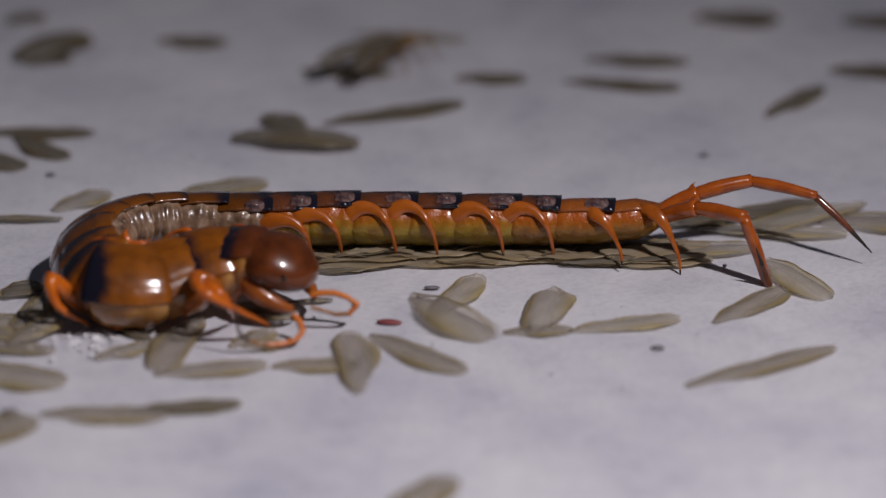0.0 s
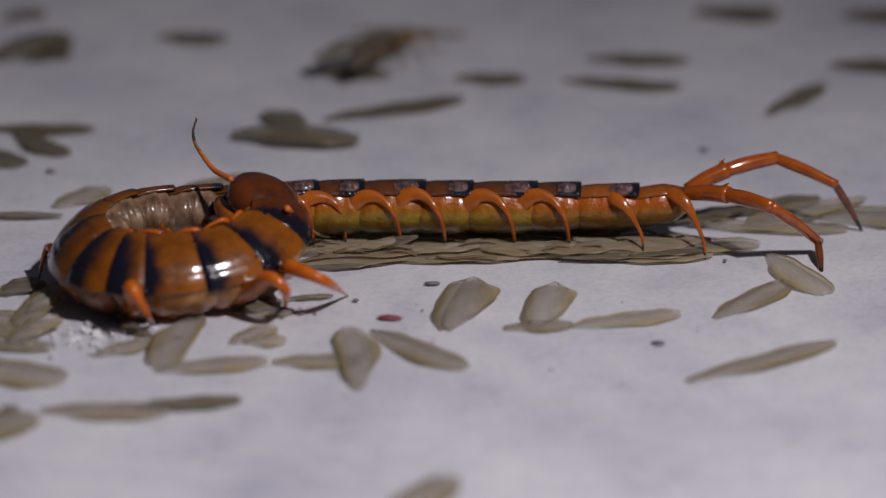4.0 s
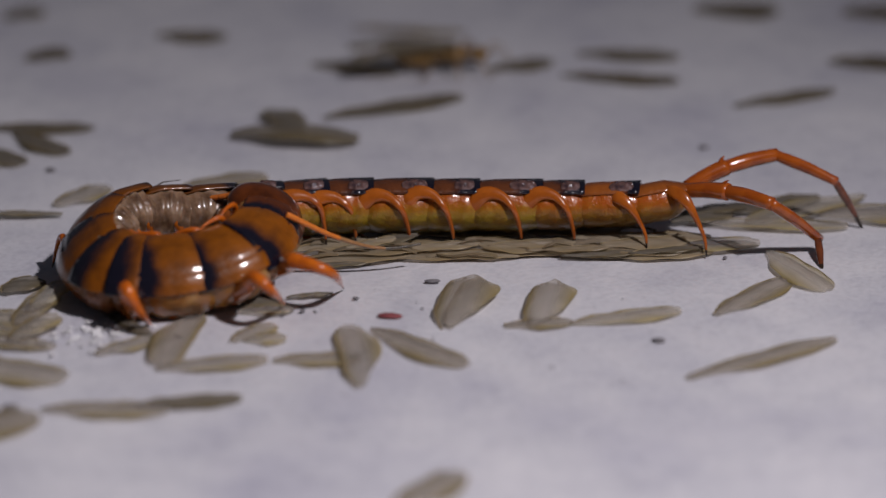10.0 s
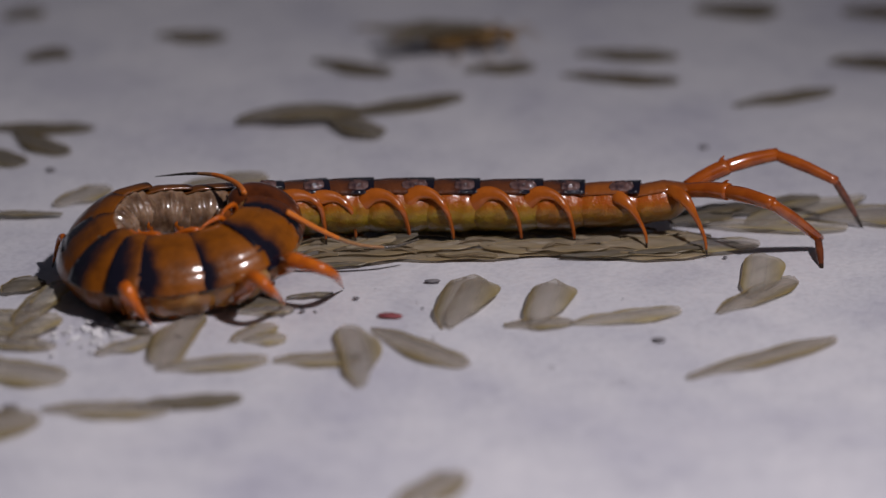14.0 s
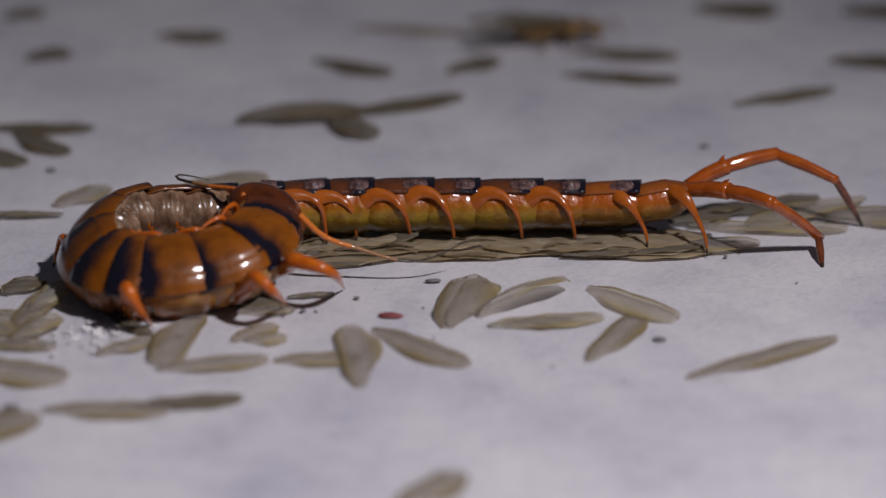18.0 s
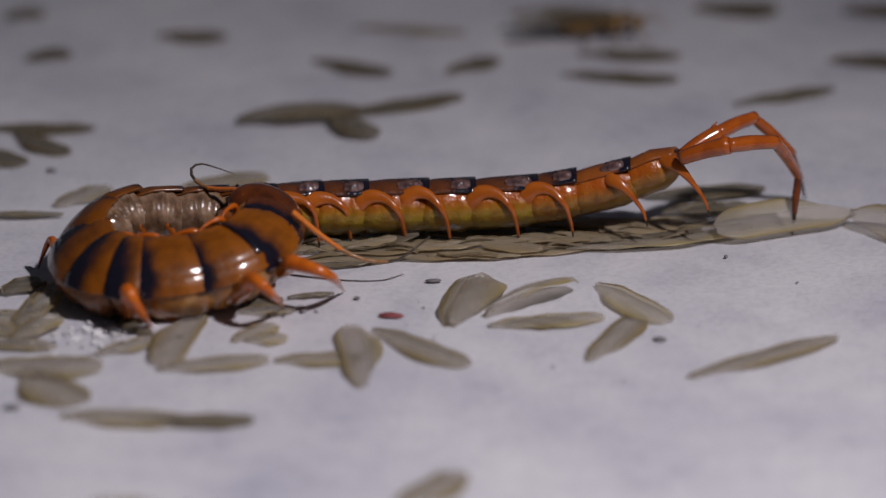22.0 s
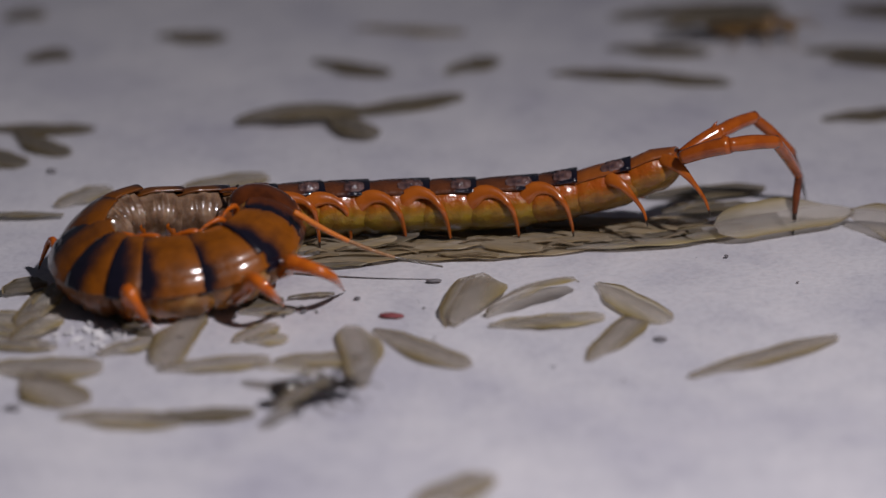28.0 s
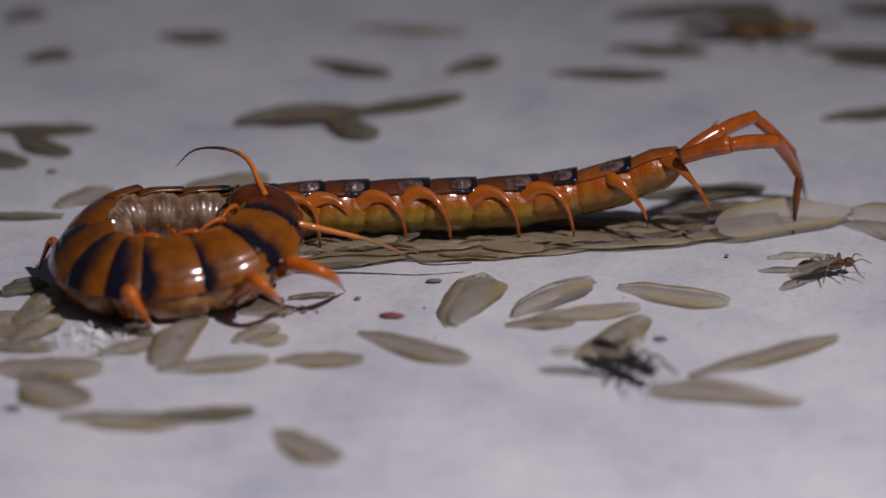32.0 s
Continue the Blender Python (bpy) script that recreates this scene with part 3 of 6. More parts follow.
def build_centipede():
    rnd = random.Random(7)
    whole = new("centipede")
    tagged(whole, "orange centipede with black bands, curled on itself", "centipede")
    segments = []
    for i in range(SEGMENTS):
        w, h = girth(i)
        length = LENGTHS[i] * 0.00107
        seg = part("segment", flank_mesh(i, w, h, length, i in range(8, 14), i < 1), whole, "olive yellow flanks and pale belly")
        mat = back_material(i, LENGTHS[i] * 0.001)
        part("tergite", plate_mesh(i, w * 1.01, h * 1.03, length * (1.04 if i < 8 else 1.14), mat, 1.0, 15 if i < 8 else (25 if i < 13 else 33)), seg, "orange back plate with a black hind band")
        if 0 < i < 9:
            part("side_plate", side_plate_mesh(length), seg, "crumpled dark glossy side plate", pose(-0.28 * length, w * 0.432, h * 0.33, 24, 0, 0))
        for side in (1, -1):
            special = LEGS.get((i, side))
            if i == 0:
                continue
            if special:
                shape = special
            elif i < 9 and side > 0:
                shape = stand(side, -28, rnd.uniform(-0.0005, 0.0012), rnd.uniform(0.94, 1.05))
            elif i in (1, 2, 3):
                shape = ((-0.0022, side * 0.0046, -0.0010), (-0.0042, side * 0.0050, -0.0016), (-0.0062, side * 0.0050, -0.0024))
            elif i in (9, 10, 11) and side > 0:
                shape = ((-0.0030, 0.0022, -0.0040), (-0.0060, 0.0018, -0.0042), (-0.0080, 0.0014, -0.0044))
            elif i > 14 and side > 0:
                shape = ((-0.0030, 0.0064, 0.0020), (-0.0060, 0.0068, 0.0018 + rnd.uniform(-0.0003, 0.0003)), (-0.0088, 0.0064, 0.0014))
            else:
                shape = tuck(side, rnd.uniform(-0.001, 0.001))
            part("leg", leg_mesh(side, *shape, w, h, (1.2 if i == 15 else 1.12 if i > 12 else 0.95) if special or i < 9 else (0.7 if i < 12 else 0.62), i if i < 9 or not special else 0, i < 9 and side > 0), seg, "orange jointed leg with a dark claw")
        segments.append(seg)
    head = part("head", mesh_of("head", *ball(0.0060, 0.0060, 0.0040, 18, 26, 0.8, lambda u: 1.0 + 0.06 * (1 - abs(u)) - 0.14 * max(0, u), 0.40), [HEAD]), whole, "dark brown glossy head shield")
    for side in (1, -1):
        v, f, at = tube([(-0.0038, side * 0.0034, -0.0022), (0.0006, side * 0.0048, -0.0032), (0.0050, side * 0.0036, -0.0038), (0.0064, side * 0.0010, -0.0040)],
                        [0.0017, 0.0019, 0.0014, 0.0008, 0.0001], 10, 18)
        part("jaw", mesh_of("jaw", v, f, [JAW, CLAW], [1 if a > 0.8 else 0 for a in at]), head, "brown curved poison claw")
        e = mesh_of("eye", *ball(0.0005, 0.0003, 0.0004, 6, 8), [CLAW])
        part("eye", e, head, m=pose(0.0036, side * 0.0046, 0.0012))
    segments.append(head)
    return whole, segments


# Legs with a pose of their own, by segment and side.
LEGS = {
    (1, 1): ((-0.0118, 0.0052, 0.0029), (-0.0157, 0.0052, -0.0020), (-0.0158, 0.0034, -0.0089)),
    (2, 1): ((-0.0076, 0.0063, 0.0021), (-0.0132, 0.0064, -0.0017), (-0.0142, 0.0046, -0.0073)),
    (3, 1): ((-0.0052, 0.0062, 0.0016), (-0.0100, 0.0068, -0.0012), (-0.0113, 0.0018, -0.0064)),
    (4, 1): ((-0.0053, 0.0063, 0.0016), (-0.0106, 0.0070, -0.0012), (-0.0115, 0.0015, -0.0062)),
    (5, 1): ((-0.0046, 0.0064, 0.0018), (-0.0084, 0.0072, -0.0011), (-0.0091, 0.0014, -0.0062)),
    (6, 1): ((-0.0052, 0.0065, 0.0014), (-0.0096, 0.0076, -0.0013), (-0.0105, 0.0015, -0.0062)),
    (7, 1): ((-0.0044, 0.0073, 0.0010), (-0.0074, 0.0090, -0.0017), (-0.0090, 0.0014, -0.0061)),
    (13, -1): ((-0.0116, -0.0034, 0.0014), (-0.0124, -0.0063, -0.0004), (-0.0119, -0.0081, -0.0015)),
    (15, -1): ((0.0005, -0.0064, 0.0066), (0.0024, -0.0083, 0.0033), (0.0026, -0.0062, -0.0036)),
    (17, -1): ((0.0016, -0.0079, 0.0066), (0.0030, -0.0107, 0.0061), (0.0060, -0.0084, -0.0034)),
    (18, -1): ((-0.0038, -0.0065, 0.0049), (-0.0034, -0.0122, 0.0069), (0.0052, -0.0142, -0.0017)),
}


CENTIPEDE, SEGS = build_centipede()


def limb(name, length, r0, r1, material, bow=0.0, tip=None):
    v, f, at = tube([(0, 0, 0), (length * 0.5, 0, bow), (length, 0, 0)], [r0 * 0.9, r0, (r0 + r1) / 2, r1], 9, 12)
    if tip:
        return mesh_of(name, v, f, [material, tip], [1 if a > 0.62 else 0 for a in at])
    return mesh_of(name, v, f, [material])


HIND_LENGTHS = ((0.00796, 0.00881, 0.01348, 0.00916), (0.00703, 0.00885, 0.01048, 0.01229))


def build_hind_legs():
    """Two long trailing legs, each in four rigid pieces."""
    out = []
    for k in (0, 1):
        pieces = []
        radii = [(0.00128, 0.00142), (0.00126, 0.00108), (0.00100, 0.00076), (0.00068, 0.00010)]
        for j in range(4):
            ob = part(("hind_leg", "hind_femur", "hind_tibia", "hind_tarsus")[j],
                      limb("hind_leg", HIND_LENGTHS[k][j] * 1.04, radii[j][0], radii[j][1], TAIL_TIP if j == 3 else TAIL_LEG, 0.0002, CLAW if j == 3 else None),
                      CENTIPEDE, "red orange trailing hind leg")
            if j == 0:
                v, f, _ = tube([(0, 0, 0), (0.0006, 0, 0.0005), (0.0013, 0, 0.0008)], [0.0004, 0.00025, 0.00004], 6, 8)
                part("spur", mesh_of("spur", v, f, [TAIL_LEG]), ob, "small sharp spine", pose(HIND_LENGTHS[k][0] * 0.92, 0, 0.0011))
            pieces.append(ob)
        out.append(pieces)
    return out


HIND = build_hind_legs()

FEELER_PIECES = 16
FEELER_STEPS = (0.0015, 0.00190)


def build_feelers():
    out = []
    for k in (0, 1):
        row, bounds = [], ((6, 8), (5, 9))[k]
        for j in range(FEELER_PIECES):
            r0, r1 = 0.00052 * (1 - j / 19) ** 1.2, 0.00052 * (1 - (j + 1) / 19) ** 1.2
            mat = FEELER if j < bounds[0] else (FEELER_MID if j < bounds[1] else FEELER_TIP)
            row.append(part("feeler_joint", limb("feeler_joint", FEELER_STEPS[k] * 1.12, r0, r1, mat), CENTIPEDE, "thin orange feeler with a smoky tip"))
        out.append(row)
    return out


FEELERS = build_feelers()


def chain(points, lengths):
    """Poses of rigid pieces of given lengths laid along a smooth curve from its first point."""
    c = spline(points, 200) * 0.001
    out, at = [], 0
    p = Vector(c[0])
    for n in lengths:
        k = at
        while k < 199 and (Vector(c[k]) - p).length < n:
            k += 1
        d = Vector(c[k]) - p
        if d.length < n * 0.5:
            d = Vector(c[199]) - Vector(c[190])
        d.normalize()
        up = (Vector((0, 0, 1)) - d * d.z)
        up = up.normalized() if up.length > 0.2 else Vector((0, 1, 0))
        y = up.cross(d)
        out.append(Matrix(((d.x, y.x, up.x, p.x), (d.y, y.y, up.y, p.y), (d.z, y.z, up.z, p.z), (0, 0, 0, 1))))
        p = p + d * n
        at = k
    return out


def jointed(points, lengths):
    """Poses of rigid pieces that start at the first point and head from joint to joint."""
    out, p = [], Vector(points[0]) * 0.001
    for b, n in zip(points[1:], lengths):
        d = (Vector(b) * 0.001 - p).normalized()
        up = (Vector((0, 0.05, 1)) - d * d.dot(Vector((0, 0.05, 1)))).normalized()
        y = up.cross(d)
        out.append(Matrix(((d.x, y.x, up.x, p.x), (d.y, y.y, up.y, p.y), (d.z, y.z, up.z, p.z), (0, 0, 0, 1))))
        p = p + d * n
    return out


def between(keyed, steps):
    """Rows (seconds, points) with evenly blended rows put in between, so that thin limbs stay joined."""
    even = [(t, spline(points, 12)) for t, points in keyed]
    out = []
    for (t0, a), (t1, b) in zip(even, even[1:]):
        n = steps if t1 - t0 < 3 and np.abs(a - b).max() > 0.05 else 1
        out += [(t0 + (t1 - t0) * k / n, a + (b - a) * (k / n) ** 1.0) for k in range(n)]
    return out + [even[-1]]


# ---- shed wings ----
def wing_mesh(length, width, camber, material):
    """A long, round-tipped wing with a thick fore edge, its root at the origin."""
    n, k = 26, 9
    phase = length * 9000
    rings = []
    for i in range(n):
        u = 0.02 + 0.975 * (1 - (1 - i / (n - 1)) ** 1.7)
        half = width * 0.47 * (0.10 + 0.90 * math.sin(min(1, u / 0.60) * math.pi / 2) ** 0.9) * math.sqrt(max(0.0, 1 - max(0, (u - 0.66) / 0.345) ** 2.1))
        half = max(half, 0.00010)
        fore = width * 0.34 * min(1, 0.35 + u / 0.3) * (1 - 0.75 * max(0, (u - 0.80) / 0.20) ** 2)
        half *= 1 + 0.035 * math.sin(u * 11 + phase) * min(1, u * 3)
        mid = fore - half
        top, low = [], []
        for j in range(k):
            v = -1 + 2 * j / (k - 1)
            z = camber * (math.sin(u * math.pi) * 0.9 + 0.10) - camber * 0.55 * v * v + 0.00012 * math.sin(u * 17 + v * 5 + phase)
            top.append(Vector((u * length, mid + v * half, z + 0.00010)))
            low.append(Vector((u * length, mid + v * half, z)))
        rings.append(top + low[::-1])
    verts, faces = loft(rings)
    edge = [rings[i][k - 1] for i in range(n)]
    return mesh_of("wing", verts, faces, [material]), edge


def shed_wing(x, y, heading, length, width, lift=0.2, tilt=0.0, roll=0.0, tone=0, camber=0.35):
    """One shed wing on the floor; millimetres and degrees."""
    me, edge = wing_mesh(length * 0.001, width * 0.001, camber * 0.001, (WING, WING_PALE, WING_DARK, WING_HEAP)[tone])
    ob = new("termite_wing", me)
    words = ("smoky grey-brown shed insect wing on the floor", "pale veined shed insect wing on the floor", "dark brown shed insect wing or sliver of leg shadow on the floor", "brown shed insect wing matted in a heap under the centipede")
    tagged(ob, words[tone], "insect wing", "shed wings on the floor")
    v, f, _ = tube([tuple(e) for e in edge[::3]] + [tuple(edge[-1])], [0.00012, 0.00010, 0.00007, 0.00003], 5, 14)
    part("edge_vein", mesh_of("edge_vein", v, f, [VEIN]), ob)
    ob.matrix_basis = pose(x * 0.001, y * 0.001, lift * 0.001, roll, -tilt, heading)
    return ob


shed_wing(34.2, -49.6, 32.4, 27.6, 4.6)
shed_wing(-24.6, -43.5, 6.9, 13.0, 5.0, tone=1)
shed_wing(-41.1, -46.4, 15.5, 16.6, 5.2)
shed_wing(-36.7, -25.4, -99.3, 19.9, 6.8, lift=0.5)
shed_wing(-50.0, -41.1, 38.1, 10.0, 4.2)
shed_wing(-30.6, -36.7, 52.6, 8.8, 4.5)
shed_wing(-29.2, -36.3, 14.5, 6.5, 4.2, tone=1)
shed_wing(8.9, -31.0, 11.2, 10.7, 4.0)
shed_wing(-62.8, -31.6, 78.1, 13.1, 5.4, lift=0.6, tilt=2)
shed_wing(-73.0, -31.0, -5.2, 13.6, 4.0)
shed_wing(-69.6, -35.9, -8.5, 13.6, 4.0)
shed_wing(-68.6, -27.3, -7.7, 7.8, 7.0, tone=1)
shed_wing(-50.1, -27.3, -41.7, 10.0, 2.5, tone=2)
shed_wing(-62.7, -36.9, 61.4, 10.3, 5.2, lift=0.6, tilt=2, tone=1, camber=0.6)
shed_wing(-61.1, -26.4, 72.9, 10.3, 4.6, lift=0.9, tilt=4, tone=1, camber=0.6)
shed_wing(-66.5, -19.3, 63.9, 7.5, 6.0, lift=0.5, tone=2)
shed_wing(-64.1, 17.8, 54.6, 12.1, 6.5, lift=0.5)
shed_wing(-83.8, 13.4, 2.1, 21.4, 2.2, lift=0.6, tone=2)
shed_wing(-44.7, 25.7, 30.1, 16.5, 8.0, tone=1)
shed_wing(-22.0, -6.9, 14.9, 18.3, 4.4, lift=0.4, tone=3, camber=0.15)
shed_wing(-19.9, -4.8, 14.4, 21.1, 5.0, lift=0.9, tone=3, camber=0.2)
shed_wing(-12.8, -4.8, 7.3, 22.5, 4.0, lift=0.3, tone=3, camber=0.12)
shed_wing(3.2, 1.6, -16.1, 13.0, 6.0, lift=0.9, tone=3, camber=0.25)
shed_wing(0.5, -3.4, 7.3, 22.7, 4.0, lift=0.3, tone=3, camber=0.12)
shed_wing(-23.6, -3.2, 28.7, 13.0, 5.0, lift=0.8, tone=3, camber=0.2)
shed_wing(-7.7, 6.1, 2.7, 21.0, 6.0, lift=0.4, tone=3, camber=0.15)
shed_wing(-17.3, -4.2, 21.6, 14.3, 3.6, lift=1.2, tilt=4, tone=2, camber=0.2)
shed_wing(-7.5, -2.7, 12.1, 13.7, 3.6, lift=1, tone=3, camber=0.2)
shed_wing(-3.0, -4.8, 3.6, 15.2, 2.4, lift=0.5, tone=3, camber=0.12)
shed_wing(-21.5, -8.0, 12.5, 10.8, 2.6, lift=0.3, tone=2, camber=0.12)
shed_wing(-15.5, -3.5, 19.8, 8.5, 3.0, lift=1.5, tilt=5, tone=3, camber=0.2)
shed_wing(-32.7, -23.5, 17.3, 8.7, 5.0, lift=0.4, tone=2)
shed_wing(-30.8, -26.0, 8.7, 8.5, 3.5, lift=0.4)
# Thin dark sliver laid down as the cast shadow of a front leg.
shed_wing(-23.9, -20.6, 13.7, 7.4, 1.2, lift=0.3, tone=2)
shed_wing(38.4, 12.1, 21.8, 12.5, 4.0, lift=1.2, tone=2)
shed_wing(-57.9, 113.9, -0.0, 14.4, 8.1, tone=2)
shed_wing(-80.8, 97.5, 55.8, 9.8, 7.5, tone=2)
shed_wing(-89.3, 125.3, 60.5, 9.3, 7.5, tone=2)
shed_wing(-18.8, 119.3, -7.5, 23.7, 5.0)
shed_wing(51.8, 131.3, 7.8, 18.1, 11.2, tone=2)
shed_wing(82.6, 129.3, 10.3, 16.0, 10.0, tone=2)
shed_wing(74.9, 96.1, 4.8, 17.4, 8.8, tone=2)
shed_wing(-22.1, 62.8, 28.4, 29.3, 7.0, tone=2)
shed_wing(-84.0, 57.4, 2.5, 21.1, 6.0, tone=2)
shed_wing(-77.6, 55.3, -43.0, 16.2, 6.0, tone=2)
shed_wing(-84.4, 47.8, -36.4, 14.7, 7.0, tone=2)
heap_wings = [
    shed_wing(10.4, -3.1, 2.6, 26.0, 3.6, lift=0.4, tone=3, camber=0.12),
    shed_wing(15.8, -0.1, -7.4, 22.4, 4.4, lift=0.7, tone=3, camber=0.15),
    shed_wing(24.6, -4.8, 10.3, 18.6, 4.0, lift=0.3, tone=3, camber=0.12),
    shed_wing(20.4, 2.4, 2.5, 22.7, 5.0, lift=0.9, tone=3, camber=0.15),
    shed_wing(8.8, 8.1, -2.8, 20.1, 6.0, lift=0.4, tone=3, camber=0.15),
    shed_wing(6.8, -2.0, 11.3, 14.7, 3.8, lift=1.1, tone=3, camber=0.2),
    shed_wing(18.3, -5.1, 9.3, 14.6, 2.6, lift=0.8, tone=2, camber=0.12),
    shed_wing(24.7, -1.8, 11.2, 14.9, 4.0, lift=1.2, roll=10, tone=3, camber=0.2),
    shed_wing(13.0, -3.9, 6.1, 13.5, 2.4, lift=1.3, tone=3, camber=0.15),
    shed_wing(29.0, -4.6, 14.6, 13.2, 2.4, lift=1, tone=2, camber=0.12),
]
wing_shell = shed_wing(-5.3, -17.2, -50.8, 20.2, 8.8, lift=0.5, camber=1.6)
wing_under = shed_wing(-1.6, -26.4, 68.3, 19.0, 5.6, lift=0.5, tone=1)
wing_round = shed_wing(14.0, -29.2, 79.6, 18.0, 7.4, lift=0.4, camber=1.5)
wing_long = shed_wing(18.5, -28.2, 19.8, 18.1, 5.0, tone=1)
wing_foot = shed_wing(51.2, 0.1, -63.1, 18.0, 7.0, lift=0.35, tone=1)
wing_foot_two = shed_wing(40.4, -25.5, 45.5, 19.4, 5.5)
wing_stood = shed_wing(-11.6, -51.2, 98.2, 21.8, 6.6, lift=0.5)
wing_front = shed_wing(-11.1, -29.9, -41.3, 19.6, 6.0)
wing_low = shed_wing(-55.9, -56.6, 1.1, 17.9, 5.5)
wing_low_two = shed_wing(-42.9, -56.6, 10.9, 15.2, 4.2, tone=2)
wing_side = shed_wing(-70.0, -40.2, -17.7, 17.4, 8.0)
wing_side_two = shed_wing(-69.7, -64.9, 28.4, 15.6, 8.5)
wing_late = shed_wing(-28.8, -94.9, -35.4, 13.2, 6.0)
wing_bottom = shed_wing(-6.9, -88.0, 52.3, 13.5, 6.0)
wing_far = shed_wing(59.7, 68.3, 57.3, 22.7, 5.5, tone=2)
wing_far_two = shed_wing(27.8, 103.1, -0.9, 20.6, 6.9, tone=2)
wing_far_three = shed_wing(22.7, 88.9, -7.4, 23.0, 6.2, tone=2)
wing_far_four = shed_wing(39.4, 170.7, -1.1, 23.8, 6.2, tone=2)
wing_heap = shed_wing(-38.3, 52.9, -1.7, 23.5, 9.0, lift=1.2, tone=2, camber=1.8)
wing_heap_two = shed_wing(-24.4, 53.7, 122.0, 15.3, 7.0, lift=1, tone=2)
wing_row = shed_wing(-28.2, 94.9, -2.9, 18.3, 6.9, tone=2)
wing_row_two = shed_wing(2.0, 90.5, 2.8, 14.2, 6.9, tone=2)
wing_right = shed_wing(96.7, 99.4, -0.9, 23.2, 8.8, tone=2)
wing_right_two = shed_wing(92.1, 59.1, 9.0, 17.7, 6.0, tone=2)
wing_top = shed_wing(41.9, 185.4, 20.5, 25.2, 8.8, tone=2)
wing_left_far = shed_wing(-83.1, 98.5, 62.5, 20.9, 11.2, lift=1, tone=2, camber=2)
wing_tail_a = shed_wing(39.7, 10.4, -1.8, 26.4, 5.0, lift=0.6, tone=1)
wing_tail_b = shed_wing(44.1, 14.8, 26.7, 21.2, 6.0, lift=0.6, tone=2)
wing_tail_c = shed_wing(70.6, 23.1, -145.0, 25.6, 7.6, lift=0.9, tone=1)
wing_tail_d = shed_wing(61.8, 13.8, 6.6, 18.3, 9.0, lift=0.6)
wing_tail_e = shed_wing(36.9, 11.5, 23.7, 11.5, 5.0, lift=0.8, tone=2)
wing_tail_f = shed_wing(30.8, 1.4, 7.2, 20.3, 6.0, lift=0.5)


# ---- grit and scraps ----
def scrap(name, x, y, a, b, c, material, label, category, turn=0):
    v, f = ball(a * 0.001, b * 0.001, c * 0.001, 7, 10)
    v = [p * (1 + 0.25 * noise.noise(p * 900 + Vector((x, y, 0)))) for p in v]
    ob = new(name, mesh_of(name, v, f, [material]))
    tagged(ob, label, category)
    ob.matrix_basis = pose(x * 0.001, y * 0.001, c * 0.0007, 0, 0, turn)
    return ob


scrap("grit", 31.4, -35.9, 1.1, 0.7, 0.25, GRIT, "small dark speck of grit", "grit", 0)
scrap("red_scrap", -7.9, -27.0, 1.9, 0.9, 0.3, RED, "dried dark red scrap on the floor", "scrap", -10)
scrap("grit", 44.5, -4.0, 0.35, 0.3, 0.25, GRIT, "small dark speck of grit", "grit", 0)
scrap("grit", 46.1, 47.7, 0.9, 0.7, 0.3, GRIT, "small dark speck of grit", "grit", 0)
scrap("grit", -67.7, 35.9, 0.9, 0.7, 0.3, GRIT, "small dark speck of grit", "grit", 0)
scrap("grit", -13.2, -20.4, 0.5, 0.35, 0.25, GRIT, "small dark speck of grit", "grit", 0)
scrap("grit", -21.1, -25.3, 0.6, 0.3, 0.25, GRIT, "small dark speck of grit", "grit", 40)
scrap("grit", -1.7, -13.7, 1.2, 0.5, 0.3, GRIT, "small dark speck of grit", "grit", 0)
scrap("grit", -59.5, -58.4, 1.2, 0.6, 0.3, GRIT, "small dark speck of grit", "grit", 0)


def build_crumbs(name, label, centre, spread, count, size, material, seed):
    """A loose scatter of tiny flakes, too many to pick apart."""
    rnd = random.Random(seed)
    verts, faces = [], []
    for _ in range(count):
        x, y = rnd.gauss(centre[0], spread[0]) * 0.001, rnd.gauss(centre[1], spread[1]) * 0.001
        k = size * 0.001 * rnd.uniform(0.4, 1.2)
        v, f = ball(k, k * rnd.uniform(0.4, 0.9), k * rnd.uniform(0.06, 0.20), 5, 7)
        turn, n = pose(x, y, k * 0.25, rnd.uniform(-25, 25), rnd.uniform(-25, 25), rnd.uniform(0, 360)), len(verts)
        verts += [turn @ (p * (1 + 0.4 * noise.noise(p * 2500 + Vector((x, y, 0)) * 700))) for p in v]
        faces += [tuple(i + n for i in q) for q in f]
    ob = new(name, mesh_of(name, verts, faces, [material], smooth=False))
    tagged(ob, label, "crumbs", kind="stuff")


build_crumbs("whitewash_flakes", "loose white flakes of whitewash beside the centipede", (-50.5, -34.0), (5.0, 3.0), 80, 0.66, CHALK, 3)
build_crumbs("chaff", "brown chaff and leg scraps under the coiled body", (-28.4, -23.6), (5, 2.0), 26, 0.45, GRIT, 4)
build_crumbs("fine_grit", "fine dark grit scattered on the floor", (1.4, -6.9), (55, 45), 90, 0.22, GRIT, 5)

